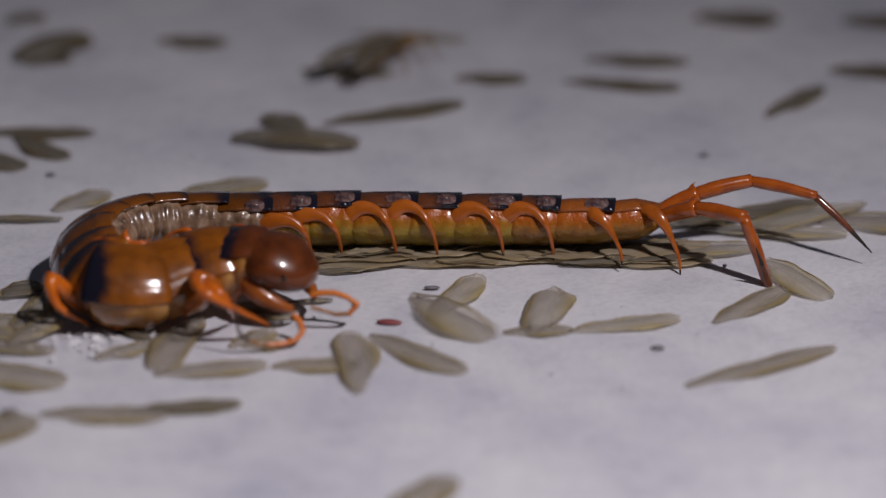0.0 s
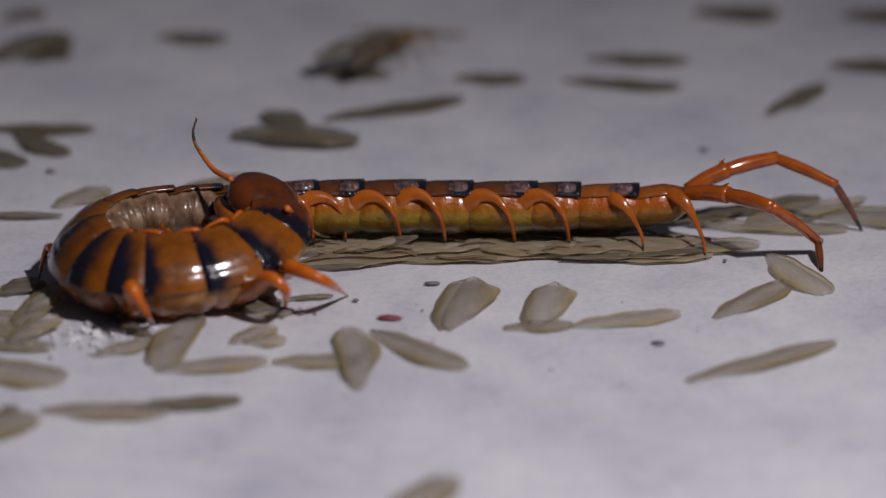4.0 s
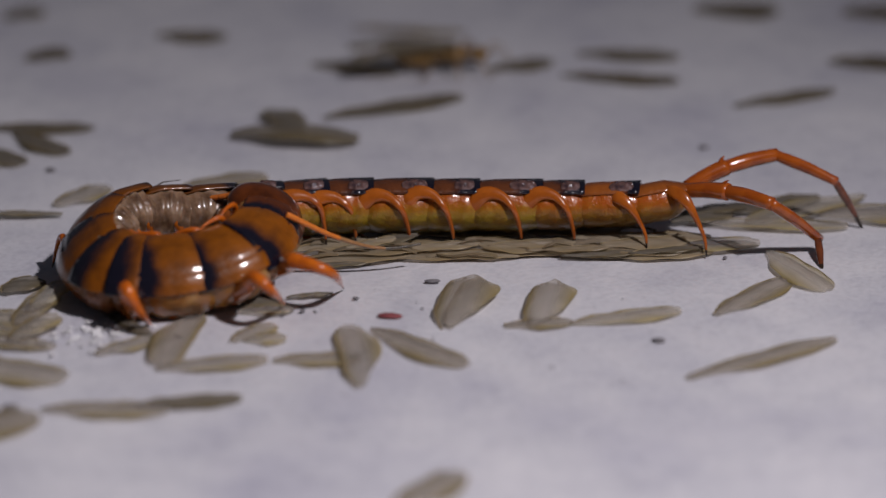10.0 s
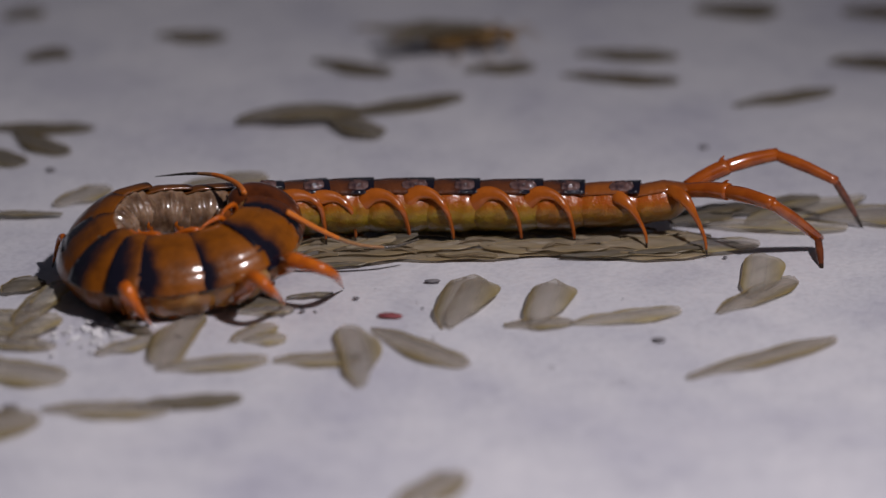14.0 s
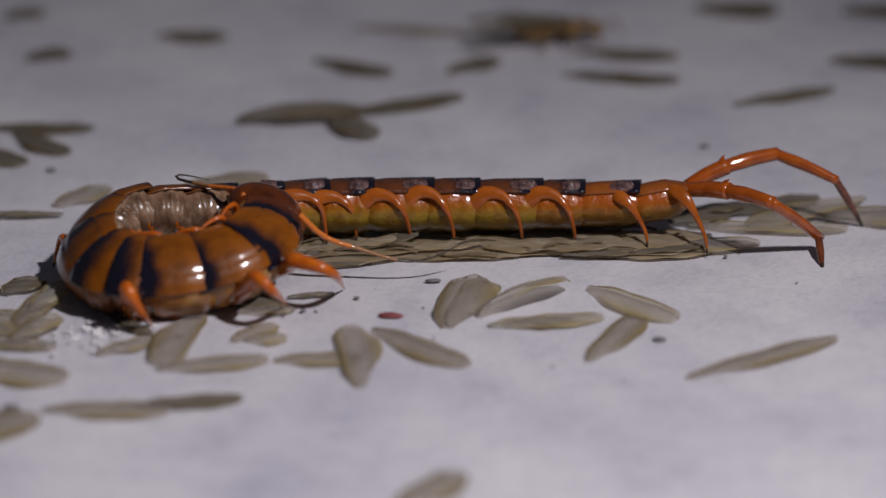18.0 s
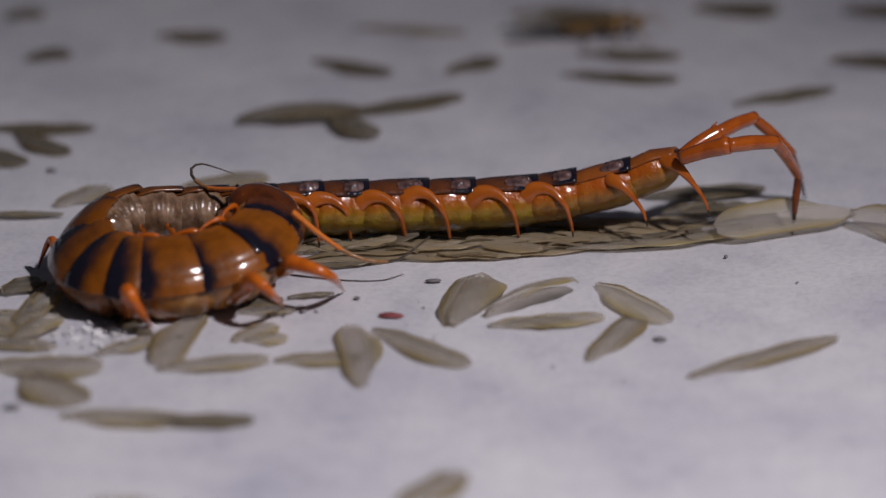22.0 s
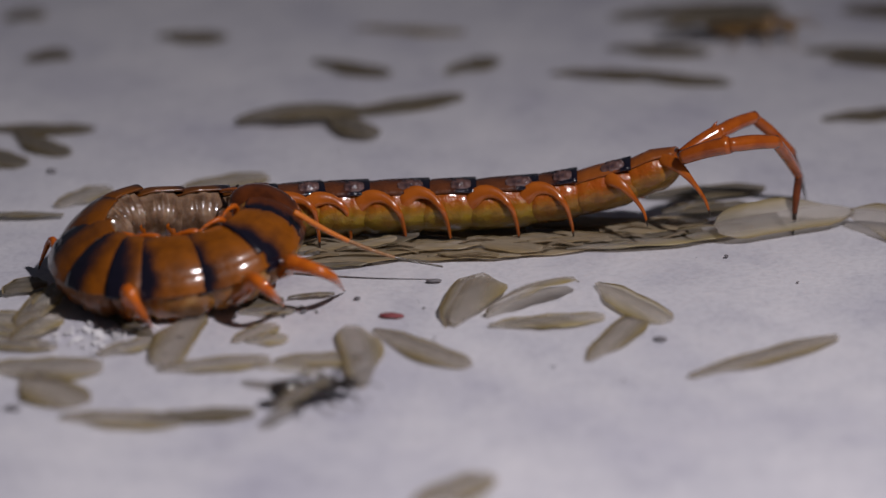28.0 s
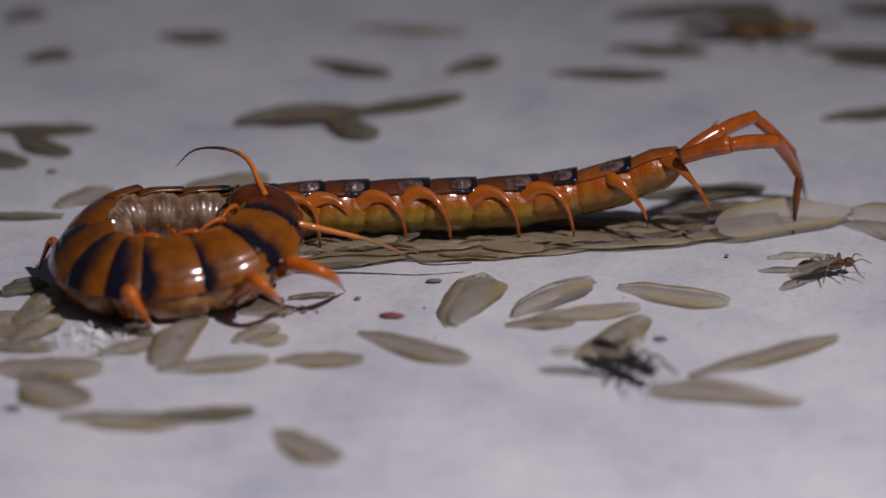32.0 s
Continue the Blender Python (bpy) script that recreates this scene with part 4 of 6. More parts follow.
def build_fragments():
    """Torn bits of wing matted into the heap, too many to pick apart."""
    rnd = random.Random(12)
    verts, faces = [], []
    for _ in range(16):
        x = rnd.uniform(-22, 36)
        y = rnd.uniform(-7.5, 3) + (0.06 * x if x < 6 else 3.0)
        n, k, length, width = 7, 4, rnd.uniform(5, 12) * 0.001, rnd.uniform(0.6, 1.5) * 0.001
        rings = []
        for i in range(n):
            u = i / (n - 1)
            half = width * 0.5 * (0.25 + 0.75 * math.sin(math.pi * min(1, u * 0.8 + 0.15))) * (1 + 0.35 * rnd.uniform(-1, 1))
            z = 0.0005 * math.sin(u * 5 + x)
            top = [Vector(((u - 0.5) * length, half * (2 * j / (k - 1) - 1), z + 0.0002 * math.sin(j * 2 + u * 4))) for j in range(k)]
            rings.append(top + [v - Vector((0, 0, 0.00006)) for v in top[::-1]])
        m = pose(x * 0.001, y * 0.001, rnd.uniform(0.8, 1.6) * 0.001, rnd.uniform(-14, 14), rnd.uniform(-4, 4), rnd.gauss(7, 8))
        v, f = loft(rings)
        base = len(verts)
        verts += [m @ p for p in v]
        faces += [tuple(i + base for i in q) for q in f]
    ob = new("wing_fragments", mesh_of("wing_fragments", verts, faces, [WING_SCRAP]))
    tagged(ob, "torn brown wing fragments matted under the centipede", "wing fragments", kind="stuff")


build_fragments()

# ---- insects ----
def insect(size, shell, rear, name, label, wings=2, wing_len=1.6, spread=14, membrane=WING):
    """A small winged insect heading along x; size is the body's length in millimetres."""
    k = size * 0.001
    whole = new(name)
    tagged(whole, label, "insect")
    z = 0.17 * k
    part("thorax", mesh_of("thorax", *ball(0.20 * k, 0.11 * k, 0.12 * k, 9, 12), [shell]), whole, m=pose(0.10 * k, 0, z))
    part("abdomen", mesh_of("abdomen", *ball(0.30 * k, 0.13 * k, 0.13 * k, 10, 12, 1.0, lambda u: 1 - 0.25 * u), [rear]), whole, m=pose(-0.30 * k, 0, z * 0.95, 0, 6, 0))
    part("head", mesh_of("head", *ball(0.11 * k, 0.10 * k, 0.09 * k, 8, 10), [shell]), whole, m=pose(0.38 * k, 0, z * 0.95))
    for side in (1, -1):
        for j, reach in enumerate((0.30, 0.02, -0.30)):
            x = (0.18, 0.08, -0.02)[j] * k
            v, f, _ = tube([(x, side * 0.07 * k, z * 0.8), (x + reach * 0.4 * k, side * 0.22 * k, z * 1.5), (x + reach * 0.8 * k, side * 0.36 * k, 0.06 * k), (x + reach * k, side * 0.44 * k, 0.01 * k)],
                           [0.026 * k, 0.024 * k, 0.014 * k, 0.008 * k], 6, 12)
            part("leg", mesh_of("leg", v, f, [shell]), whole)
        v, f, _ = tube([(0.45 * k, side * 0.04 * k, z), (0.58 * k, side * 0.14 * k, z * 1.4), (0.74 * k, side * 0.20 * k, z * 0.9)], [0.012 * k, 0.008 * k], 5, 8)
        part("feeler", mesh_of("feeler", v, f, [shell]), whole)
        if wings:
            me, _ = wing_mesh(wing_len * k, wing_len * k * 0.26, 0.03 * k, membrane)
            part("wing", me, whole, "smoky folded wing", pose(0.14 * k, side * 0.05 * k, z * 1.75, 0, 3, 180 - side * spread))
    return whole


drone = insect(17.0, TERMITE, TERMITE, "winged_termite", "ochre winged termite, smoky wings trailing over the floor", 2, 1.25, 9, WING_DARK)
roamer = insect(13.0, ANT_BROWN, ANT_BROWN, "brown_winged_insect", "brown winged insect crawling over the floor", 2, 1.1)
ant_one = insect(9.5, ANT, ANT, "black_ant", "black ant running over the pale floor", 0)
ant_two = insect(10.0, ANT, ANT, "black_ant", "black ant running over the pale floor", 0)
mother = insect(15.0, OCHRE, CREAM, "winged_termite", "large winged termite with a cream rear, crawling")
carrier = insect(11.5, ANT, ANT, "winged_ant", "black winged ant dragging a shed wing", 2, 1.0, 38)
visitor = insect(8.8, ANT_BROWN, ANT, "winged_ant", "black and brown winged ant with clear wings", 2, 1.2, 20)


# ---- everything that moves ----
def motions():
    bodies = [(0, curl_a), (0.5, curl_b), (1, curl_c), (1.5, curl_d), (2, curl_e), (2.5, curl_f), (3, curl_g), (3.5, curl_h), (5.5, curl_rest), (18.2, curl_rest), (18.4, tail_jerk), (18.65, tail_lift), (18.9, curl_end), (32, curl_end)]
    rows = [[] for _ in SEGS]
    for t, points in bodies:
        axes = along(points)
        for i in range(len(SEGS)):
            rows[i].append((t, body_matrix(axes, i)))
    for ob, r in zip(SEGS, rows):
        walk(ob, r)
    hind = [
        (0, [(33.68, -0.35, 6.48), (39.44, -4.35, 9.89), (44.29, -8.35, 10.45), (47.69, -10.35, 7), (49.17, -12.35, 3.56)],
         [(33.83, 1.65, 6.67), (45.07, 3.65, 11.89), (55.03, 4.65, 12.91), (63, -0.35, 9.66), (68.64, -4.35, 1.45)]),
        (0.5, [(33.68, -0.35, 6.48), (39.44, -4.35, 9.89), (44.29, -8.35, 10.45), (47.69, -10.35, 7), (49.17, -12.35, 3.56)],
         [(33.83, 1.65, 6.67), (45.07, 3.65, 11.89), (55.03, 4.65, 12.91), (63, -0.35, 9.66), (68.64, -4.35, 1.45)]),
        (1, [(37.8, 1.65, 7.35), (43.12, -2.35, 10.28), (50.36, -7.35, 13.07), (58, -9.35, 11.93), (63.19, -10.35, 9.96)],
         [(38.18, 5.65, 6.79), (44.44, 6.65, 11.7), (51.11, 7.65, 17.06), (58.11, 7.65, 21.31), (63.45, 7.65, 22.23)]),
        (1.5, [(38.61, 3.65, 7.49), (45.02, -1.35, 9.65), (50.66, -7.35, 10.22), (57.07, -2.92, 4.48), (59.09, -5.92, 0.32)],
         [(39.17, 6.65, 6.84), (46.22, 8.65, 10.91), (55.45, 11.65, 12.2), (61.9, 7.57, 8.82), (67.82, 9.57, -0.1)]),
        (3, [(38.54, 3.65, 8.53), (44.96, -1.35, 10.23), (50.62, -7.35, 10.62), (57.05, -2.92, 4.64), (59.29, -5.92, 0.19)],
         [(39.1, 6.65, 7.98), (46.16, 8.65, 11.11), (55.39, 11.65, 12.15), (61.83, 7.57, 9.28), (67.78, 9.57, 0.4)]),
        (18.2, [(38.54, 3.65, 8.53), (44.96, -1.35, 10.23), (50.62, -7.35, 10.62), (57.05, -2.92, 4.64), (59.29, -5.92, 0.19)],
         [(39.1, 6.65, 7.98), (46.16, 8.65, 11.11), (55.39, 11.65, 12.15), (61.83, 7.57, 9.28), (67.78, 9.57, 0.4)]),
        (18.35, [(30.88, 3.65, 13.58), (35.85, 1.65, 20.44), (39.55, -3.35, 26.79), (38.33, -5.35, 31.09), (37.8, -5.35, 33.8)],
         [(31.11, 6.65, 12.96), (37.32, 8.65, 20.87), (42.82, 11.65, 25.57), (47.27, 4.65, 29.71), (51.79, 4.65, 27.86)]),
        (18.6, [(35.41, 3.65, 12.15), (40.36, -0.35, 13.64), (44.9, -7.35, 14.36), (47.44, -9.35, 11.4), (47.96, -10.35, 7.11)],
         [(35.69, 6.65, 11.05), (40.29, 8.65, 13.7), (46.9, 11.65, 15.06), (52.33, 4.65, 17.06), (57.49, 4.65, 12.78)]),
        (18.9, [(37.21, -1.0, 15.58), (44.06, -3.72, 18.6), (51.94, 0.14, 17.76), (57.16, 8.82, 8.86), (56.3, 5.91, 0.22)],
         [(37.74, 3.5, 14.33), (43.56, 6.29, 17.12), (49.91, 12.44, 17.55), (56.8, 15.81, 10.41), (60.42, 21.7, 0.24)]),
        (32, [(37.21, -1.0, 15.58), (44.06, -3.72, 18.6), (51.94, 0.14, 17.76), (57.16, 8.82, 8.86), (56.3, 5.91, 0.22)],
         [(37.74, 3.5, 14.33), (43.56, 6.29, 17.12), (49.91, 12.44, 17.55), (56.8, 15.81, 10.41), (60.42, 21.7, 0.24)]),
    ]
    for k in (0, 1):
        rows = [[] for _ in HIND[k]]
        dense = []
        for a, b in zip(hind, hind[1:]):
            n = 6 if b[0] - a[0] < 2 else 1
            for u in range(n):
                dense.append((a[0] + (b[0] - a[0]) * u / n, (np.array(a[k + 1]) * (n - u) + np.array(b[k + 1]) * u) / n))
        dense.append((hind[-1][0], np.array(hind[-1][k + 1])))
        for row in dense:
            for j, m in enumerate(jointed(row[1], HIND_LENGTHS[k])):
                rows[j].append((row[0], m))
        for ob, r in zip(HIND[k], rows):
            walk(ob, r)
    left_feeler = [
        (0, [(-21.85, -33.31, 4), (-20.15, -35.2, 2.11), (-23.37, -37.09, 0.99), (-28.92, -38.99, 2.94), (-29.72, -40.88, 10.83)]),
        (0.5, [(-20.49, -27.15, 4), (-17.02, -31.1, 2.03), (-15.23, -35.04, 1.04), (-15.94, -38.98, -0.79), (-18.18, -42.93, 1.01)]),
        (1, [(-18.7, -15.99, 13.73), (-20.1, -15.24, 17.29), (-22.86, -14.49, 21.11), (-24.51, -13.74, 24.46), (-25.75, -12.99, 27.35)]),
        (1.5, [(-11.41, -16.59, 14.02), (-14.8, -15.59, 17.3), (-18.21, -14.59, 19.68), (-21.66, -13.59, 20.23), (-24.28, -12.59, 20.34)]),
        (2, [(0.52, -18.59, 12.84), (-2.01, -17.59, 16.11), (-4.56, -16.59, 17.56), (-7.12, -15.59, 18.1), (-8.85, -14.59, 18.19)]),
        (2.5, [(-8.01, -16.59, 13.82), (-8.84, -15.59, 17.1), (-10.54, -14.59, 19.46), (-13.97, -13.59, 20.47), (-16.57, -12.59, 20.57)]),
        (3, [(-34.49, -10.59, 15.2), (-36.95, -6.59, 16.51), (-35.95, -2.59, 17.38), (-34.06, 1.41, 17.35), (-32.6, 5.41, 16.87)]),
        (3.5, [(-32.72, -10.59, 16.52), (-35.18, -6.59, 17.36), (-36.74, -2.59, 19.65), (-37.94, 1.41, 20.58), (-39.15, 5.41, 21.55)]),
        (6, [(-31.52, -5.74, 11.61), (-38.41, -3.14, 9.79), (-44.47, -0.54, 8.99), (-44.99, 2.06, 9.35), (-44.06, 4.66, 9.91), (-39.81, 7.26, 9.51)]),
        (7, [(-31.53, -5.74, 11.53), (-39.3, -3.14, 9.7), (-46.26, -0.54, 8.9), (-47.32, 2.06, 9.45), (-47.05, 4.66, 9.82), (-42.81, 7.26, 9.42)]),
        (8, [(-31.53, -5.74, 11.45), (-39.28, -3.14, 10.46), (-45.91, -0.54, 10.91), (-47.24, 2.06, 11.27), (-46.62, 4.66, 11.45), (-42.77, 7.26, 10.59)]),
        (9, [(-31.97, -5.74, 11.43), (-39.3, -3.14, 9.78), (-45.37, -0.54, 8.99), (-46.26, 2.06, 9.15), (-45.46, 4.66, 9.13), (-42.85, 7.26, 8.73)]),
        (10, [(-31.97, -5.74, 11.42), (-39.31, -3.14, 9.58), (-45.39, -0.54, 8.59), (-46.28, 2.06, 8.75), (-45, 4.66, 9.5), (-41.2, 7.26, 9.1)]),
        (11, [(-31.98, -5.74, 11.41), (-39.31, -3.14, 9.76), (-44.92, -0.54, 9.14), (-45.9, 2.06, 9.5), (-44.53, 4.66, 9.96), (-39.85, 7.26, 9)]),
        (12, [(-31.99, -5.74, 11.39), (-38.88, -3.14, 9.74), (-44.48, -0.54, 9.13), (-45.36, 2.06, 9.68), (-43.64, 4.66, 10.05), (-39.4, 7.26, 9.18)]),
        (13, [(-30.53, -10.59, 13.32), (-31.82, -7.39, 13.22), (-33.84, -4.19, 12.68), (-35.43, -0.99, 12.43), (-36.6, 2.21, 12.19), (-37.52, 5.41, 11.68)]),
        (14, [(-30.53, -10.59, 13.49), (-31.8, -7.39, 13.86), (-35.12, -4.19, 14.07), (-39.41, -0.99, 13.17), (-43.34, 2.21, 11.7), (-45.52, 5.41, 10.32)]),
        (14.5, [(-30.53, -10.59, 13.49), (-31.81, -7.39, 13.86), (-34.67, -4.19, 14.54), (-38.46, -0.99, 14.96), (-43.19, 2.21, 15.3), (-45.35, 5.41, 14.53)]),
        (16.5, [(-30.59, -10.59, 13.43), (-31.88, -7.39, 13.34), (-34.78, -4.19, 12.88), (-38.57, -0.99, 13.38), (-41.54, 2.21, 13.53), (-40.55, 5.41, 12.08)]),
        (17, [(-30.61, -10.59, 13.23), (-31.9, -7.39, 13.14), (-36.54, -4.19, 13.24), (-41.07, -0.99, 13.27), (-41.12, 2.21, 13.23), (-36.1, 5.41, 10.91)]),
        (18, [(-30.63, -10.59, 12.94), (-31.92, -7.39, 12.85), (-36.58, -4.19, 12.29), (-41.74, -0.99, 12.31), (-41.45, 2.21, 11.79), (-37.06, 5.41, 9.65)]),
        (19, [(-29.76, -10.59, 13.4), (-31.04, -7.39, 13.49), (-34.34, -4.19, 13.98), (-38.56, -0.99, 14.95), (-41.53, 2.21, 14.92), (-40.1, 5.41, 13.29)]),
        (20, [(-30.22, -10.59, 12.93), (-31.49, -7.64, 12.92), (-36.55, -4.69, 12.74), (-42.08, -1.74, 13.8), (-41.31, 1.21, 13.85), (-36.92, 4.16, 11.35)]),
        (21, [(-30.67, -10.59, 12.92), (-31.96, -7.39, 12.82), (-34.41, -4.19, 12.55), (-34.73, -0.99, 13.72), (-33.41, 2.21, 12.83), (-32.58, 5.41, 9.63)]),
        (22, [(-30.68, -10.59, 12.92), (-31.97, -7.39, 12.82), (-37.08, -4.19, 12.07), (-39.72, -0.99, 13.23), (-38.49, 2.21, 13.67), (-33.73, 5.41, 10.88)]),
        (23, [(-30.69, -10.59, 12.91), (-31.97, -7.56, 12.88), (-36.61, -4.53, 12.66), (-41.07, -1.5, 14.07), (-40.48, 1.53, 14), (-35.22, 4.56, 10.51)]),
        (24, [(-30.7, -10.59, 12.91), (-31.99, -7.39, 12.81), (-35.77, -4.19, 12.53), (-40.25, -0.99, 13.97), (-39.67, 2.21, 13.75), (-35.32, 5.41, 9.9)]),
        (25, [(-30.27, -10.59, 13.37), (-31.55, -7.41, 13.28), (-35.3, -4.22, 13.95), (-40.57, -1.03, 15.39), (-39.99, 2.15, 15.19), (-35.74, 5.34, 11.37)]),
        (25.5, [(-30.71, -10.59, 13.37), (-31.98, -7.39, 13.74), (-34.41, -4.19, 14.41), (-38.64, -0.99, 15.1), (-42.04, 2.21, 15.63), (-40.61, 5.41, 14)]),
        (27.5, [(-30.74, -10.59, 13.34), (-31.99, -7.74, 13.85), (-35.71, -4.9, 13.99), (-43.04, -2.05, 13.75), (-43.34, 0.79, 13.65), (-38.3, 3.64, 12.15)]),
        (28, [(-30.32, -10.59, 12.88), (-31.61, -7.39, 12.78), (-34.1, -4.19, 11.56), (-36.18, -0.99, 10.06), (-38.29, 2.21, 8.65), (-39.53, 5.41, 7.24)]),
        (29, [(-29.89, -10.59, 13.33), (-31.17, -7.39, 13.7), (-34.03, -4.19, 14.37), (-39.61, -0.99, 14.39), (-44.86, 2.21, 13.2), (-45.29, 5.41, 11.06)]),
        (30, [(-28.61, -10.59, 13.33), (-29.81, -7.95, 14.55), (-33.93, -5.31, 15.23), (-40.32, -2.66, 15.17), (-45.55, -0.02, 12.77), (-46.57, 2.62, 10.16)]),
        (31, [(-28.02, -10.59, 13.32), (-29.21, -7.93, 14.82), (-31.28, -5.28, 16.62), (-35.85, -2.62, 17.79), (-41.45, 0.03, 16.25), (-44.68, 2.69, 13.18)]),
        (31.5, [(-28.03, -10.59, 13.31), (-29.09, -9.48, 15.67), (-29.92, -8.38, 20.24), (-33.57, -7.27, 22.86), (-38.92, -6.16, 21.52), (-42.66, -5.05, 17.41)]),
        (32, [(-27.51, -10.59, 13.31), (-28.73, -7.74, 14.46), (-30.44, -4.88, 16.94), (-34.16, -2.03, 17.76), (-39.31, 0.82, 16.52), (-42.67, 3.68, 12.63)]),
    ]
    right_feeler = [
        (0, [(-19.58, -28.27, 5), (-16.2, -28.71, 5.62), (-12.45, -29.15, 3.97), (-14.56, -29.59, 2.35), (-18.28, -30.03, 3.47)]),
        (0.5, [(-18.13, -23.02, 5), (-15.59, -23.72, 3.43), (-13.06, -24.41, 1.41), (-11.34, -25.1, 2.16), (-10.46, -25.8, 3.37)]),
        (1, [(-15.78, -15.59, 10.98), (-12.43, -14.34, 7.69), (-9.04, -13.41, 4.5), (-7.34, -12.57, 2.27), (-6.49, -11.79, 1), (1.51, -10.79, 0.8)]),
        (1.5, [(-8.07, -15.59, 9.94), (-5.54, -13.29, 7.16), (-2.97, -11.59, 4.59), (-0.36, -10.06, 2.07), (1.4, -8.62, 1), (9.40, -7.62, 0.8)]),
        (2, [(2.24, -15.59, 7.04), (5.74, -12.25, 6.62), (10.16, -9.77, 5.15), (14.64, -7.54, 2.81), (17.4, -5.46, 1), (25.40, -4.46, 0.8)]),
        (2.5, [(-8.92, -15.59, 10.68), (-5.56, -11.9, 7.36), (-2.98, -9.17, 4.38), (0.53, -6.71, 2.42), (3.2, -4.41, 1), (11.20, -3.41, 0.8)]),
        (3, [(-29.38, -15.59, 15.23), (-26.34, -9.95, 14.01), (-21.4, -5.76, 11.95), (-21.25, -2, 7.2), (-22.01, 1.52, 1), (-14.01, 2.52, 0.8)]),
        (3.5, [(-24.3, -15.59, 13.32), (-23.44, -3.31, 5.74), (-20.42, 5.79, 0.2), (-18, 13.99, 0.93), (-17.35, 21.64, 1), (-9.35, 22.64, 0.8)]),
        (5.5, [(-21.97, -15.59, 13.27), (-16.33, -14.33, 9.75), (-11.05, -13.19, 6.82), (-6.16, -12.22, 5.28), (0.12, -11.00, 4.61)]),
        (6, [(-21.96, -15.59, 13.21), (-16.33, -14.33, 9.69), (-11.05, -13.19, 6.75), (-6.16, -12.22, 5.21), (0.12, -11.00, 4.53)]),
        (7, [(-22.84, -15.59, 13.16), (-16.36, -13.81, 8.47), (-11.98, -12.66, 5.61), (-7.53, -11.52, 2.92), (-3.94, -10.68, 1.80), (-1.05, -10.00, 2.31)]),
        (8, [(-22.86, -15.59, 12.16), (-18.14, -13.71, 8.75), (-12.00, -11.50, 6.15), (-7.10, -9.81, 4.89), (-3.23, -8.50, 4.17)]),
        (9, [(-22.85, -15.59, 12.91), (-16.39, -13.08, 8.50), (-10.67, -11.02, 5.66), (-5.76, -9.35, 4.50), (-3.23, -8.50, 4.36)]),
        (10, [(-23.75, -15.59, 11.96), (-17.28, -13.50, 7.80), (-11.56, -11.78, 5.18), (-7.99, -10.77, 4.48), (-5.30, -10.00, 4.56)]),
        (11, [(-22.87, -15.59, 11.95), (-18.11, -14.55, 8.69), (-13.74, -13.62, 5.92), (-10.20, -12.91, 4.18), (-7.07, -12.32, 3.75), (-6.08, -12.00, 5.17)]),
        (12, [(-22.99, -15.59, 12.12), (-17.60, -14.67, 8.81), (-12.48, -13.83, 5.96), (-7.76, -13.06, 3.30), (-5.93, -12.79, 3.19), (-5.40, -12.50, 5.13)]),
        (13, [(-22.88, -15.59, 11.95), (-18.13, -14.69, 8.26), (-13.74, -13.93, 5.74), (-8.87, -13.12, 3.48), (-6.63, -12.78, 3.34), (-6.44, -12.50, 5.16)]),
        (14, [(-23.76, -15.59, 12.42), (-19.04, -14.03, 8.95), (-13.79, -12.40, 5.89), (-8.46, -10.90, 4.70), (-5.32, -10.00, 5.12)]),
        (16.5, [(-23.38, -15.59, 11.73), (-18.17, -14.84, 8.57), (-12.90, -14.11, 5.78), (-8.02, -13.45, 3.58), (-4.00, -12.95, 3.17), (-0.85, -12.50, 4.92)]),
        (17, [(-23.40, -15.59, 11.44), (-18.18, -14.99, 8.34), (-12.91, -14.40, 5.50), (-8.03, -13.86, 3.06), (-4.01, -13.45, 2.59), (0.03, -13.00, 4.63)]),
        (18, [(-21.87, -15.59, 11.90), (-18.11, -15.06, 7.99), (-12.55, -14.46, 5.70), (-6.53, -13.82, 3.55), (-2.19, -13.38, 3.74), (1.29, -13.00, 5.27)]),
        (19, [(-23.40, -15.59, 12.11), (-19.51, -15.27, 8.74), (-13.37, -14.82, 5.10), (-8.49, -14.47, 2.63), (-4.47, -14.22, 2.33), (-1.51, -14.00, 3.97)]),
        (20, [(-23.41, -15.59, 12.40), (-19.95, -15.48, 9.02), (-13.81, -15.31, 5.11), (-8.49, -15.17, 2.53), (-4.03, -15.06, 2.29), (-1.79, -15.00, 3.80)]),
        (22, [(-22.98, -15.59, 12.41), (-18.22, -15.42, 8.05), (-12.95, -15.26, 4.61), (-7.61, -15.11, 4.06), (-4.03, -15.00, 6.41)]),
        (24, [(-23.01, -15.59, 11.96), (-17.37, -15.41, 7.10), (-12.07, -15.26, 4.63), (-6.73, -15.12, 4.27), (-2.27, -15.00, 6.41)]),
        (25.5, [(-23.02, -15.59, 11.97), (-16.93, -15.40, 7.30), (-11.64, -15.26, 4.92), (-6.30, -15.13, 4.08), (-1.39, -15.00, 5.74)]),
        (28, [(-22.81, -15.59, 12.42), (-17.33, -15.11, 8.79), (-11.79, -14.66, 5.99), (-7.49, -14.33, 4.34), (-3.17, -14.00, 3.25)]),
        (29, [(-22.66, -15.59, 10.55), (-16.52, -15.22, 8.47), (-11.23, -14.89, 6.40), (-7.69, -14.68, 5.05), (-4.13, -14.46, 3.59), (0.34, -14.20, 3.18)]),
        (31, [(-22.49, -15.59, 12.78), (-13.93, -14.82, 9.31), (-7.52, -14.22, 5.78), (-2.77, -13.79, 3.53), (0.70, -13.50, 3.77)]),
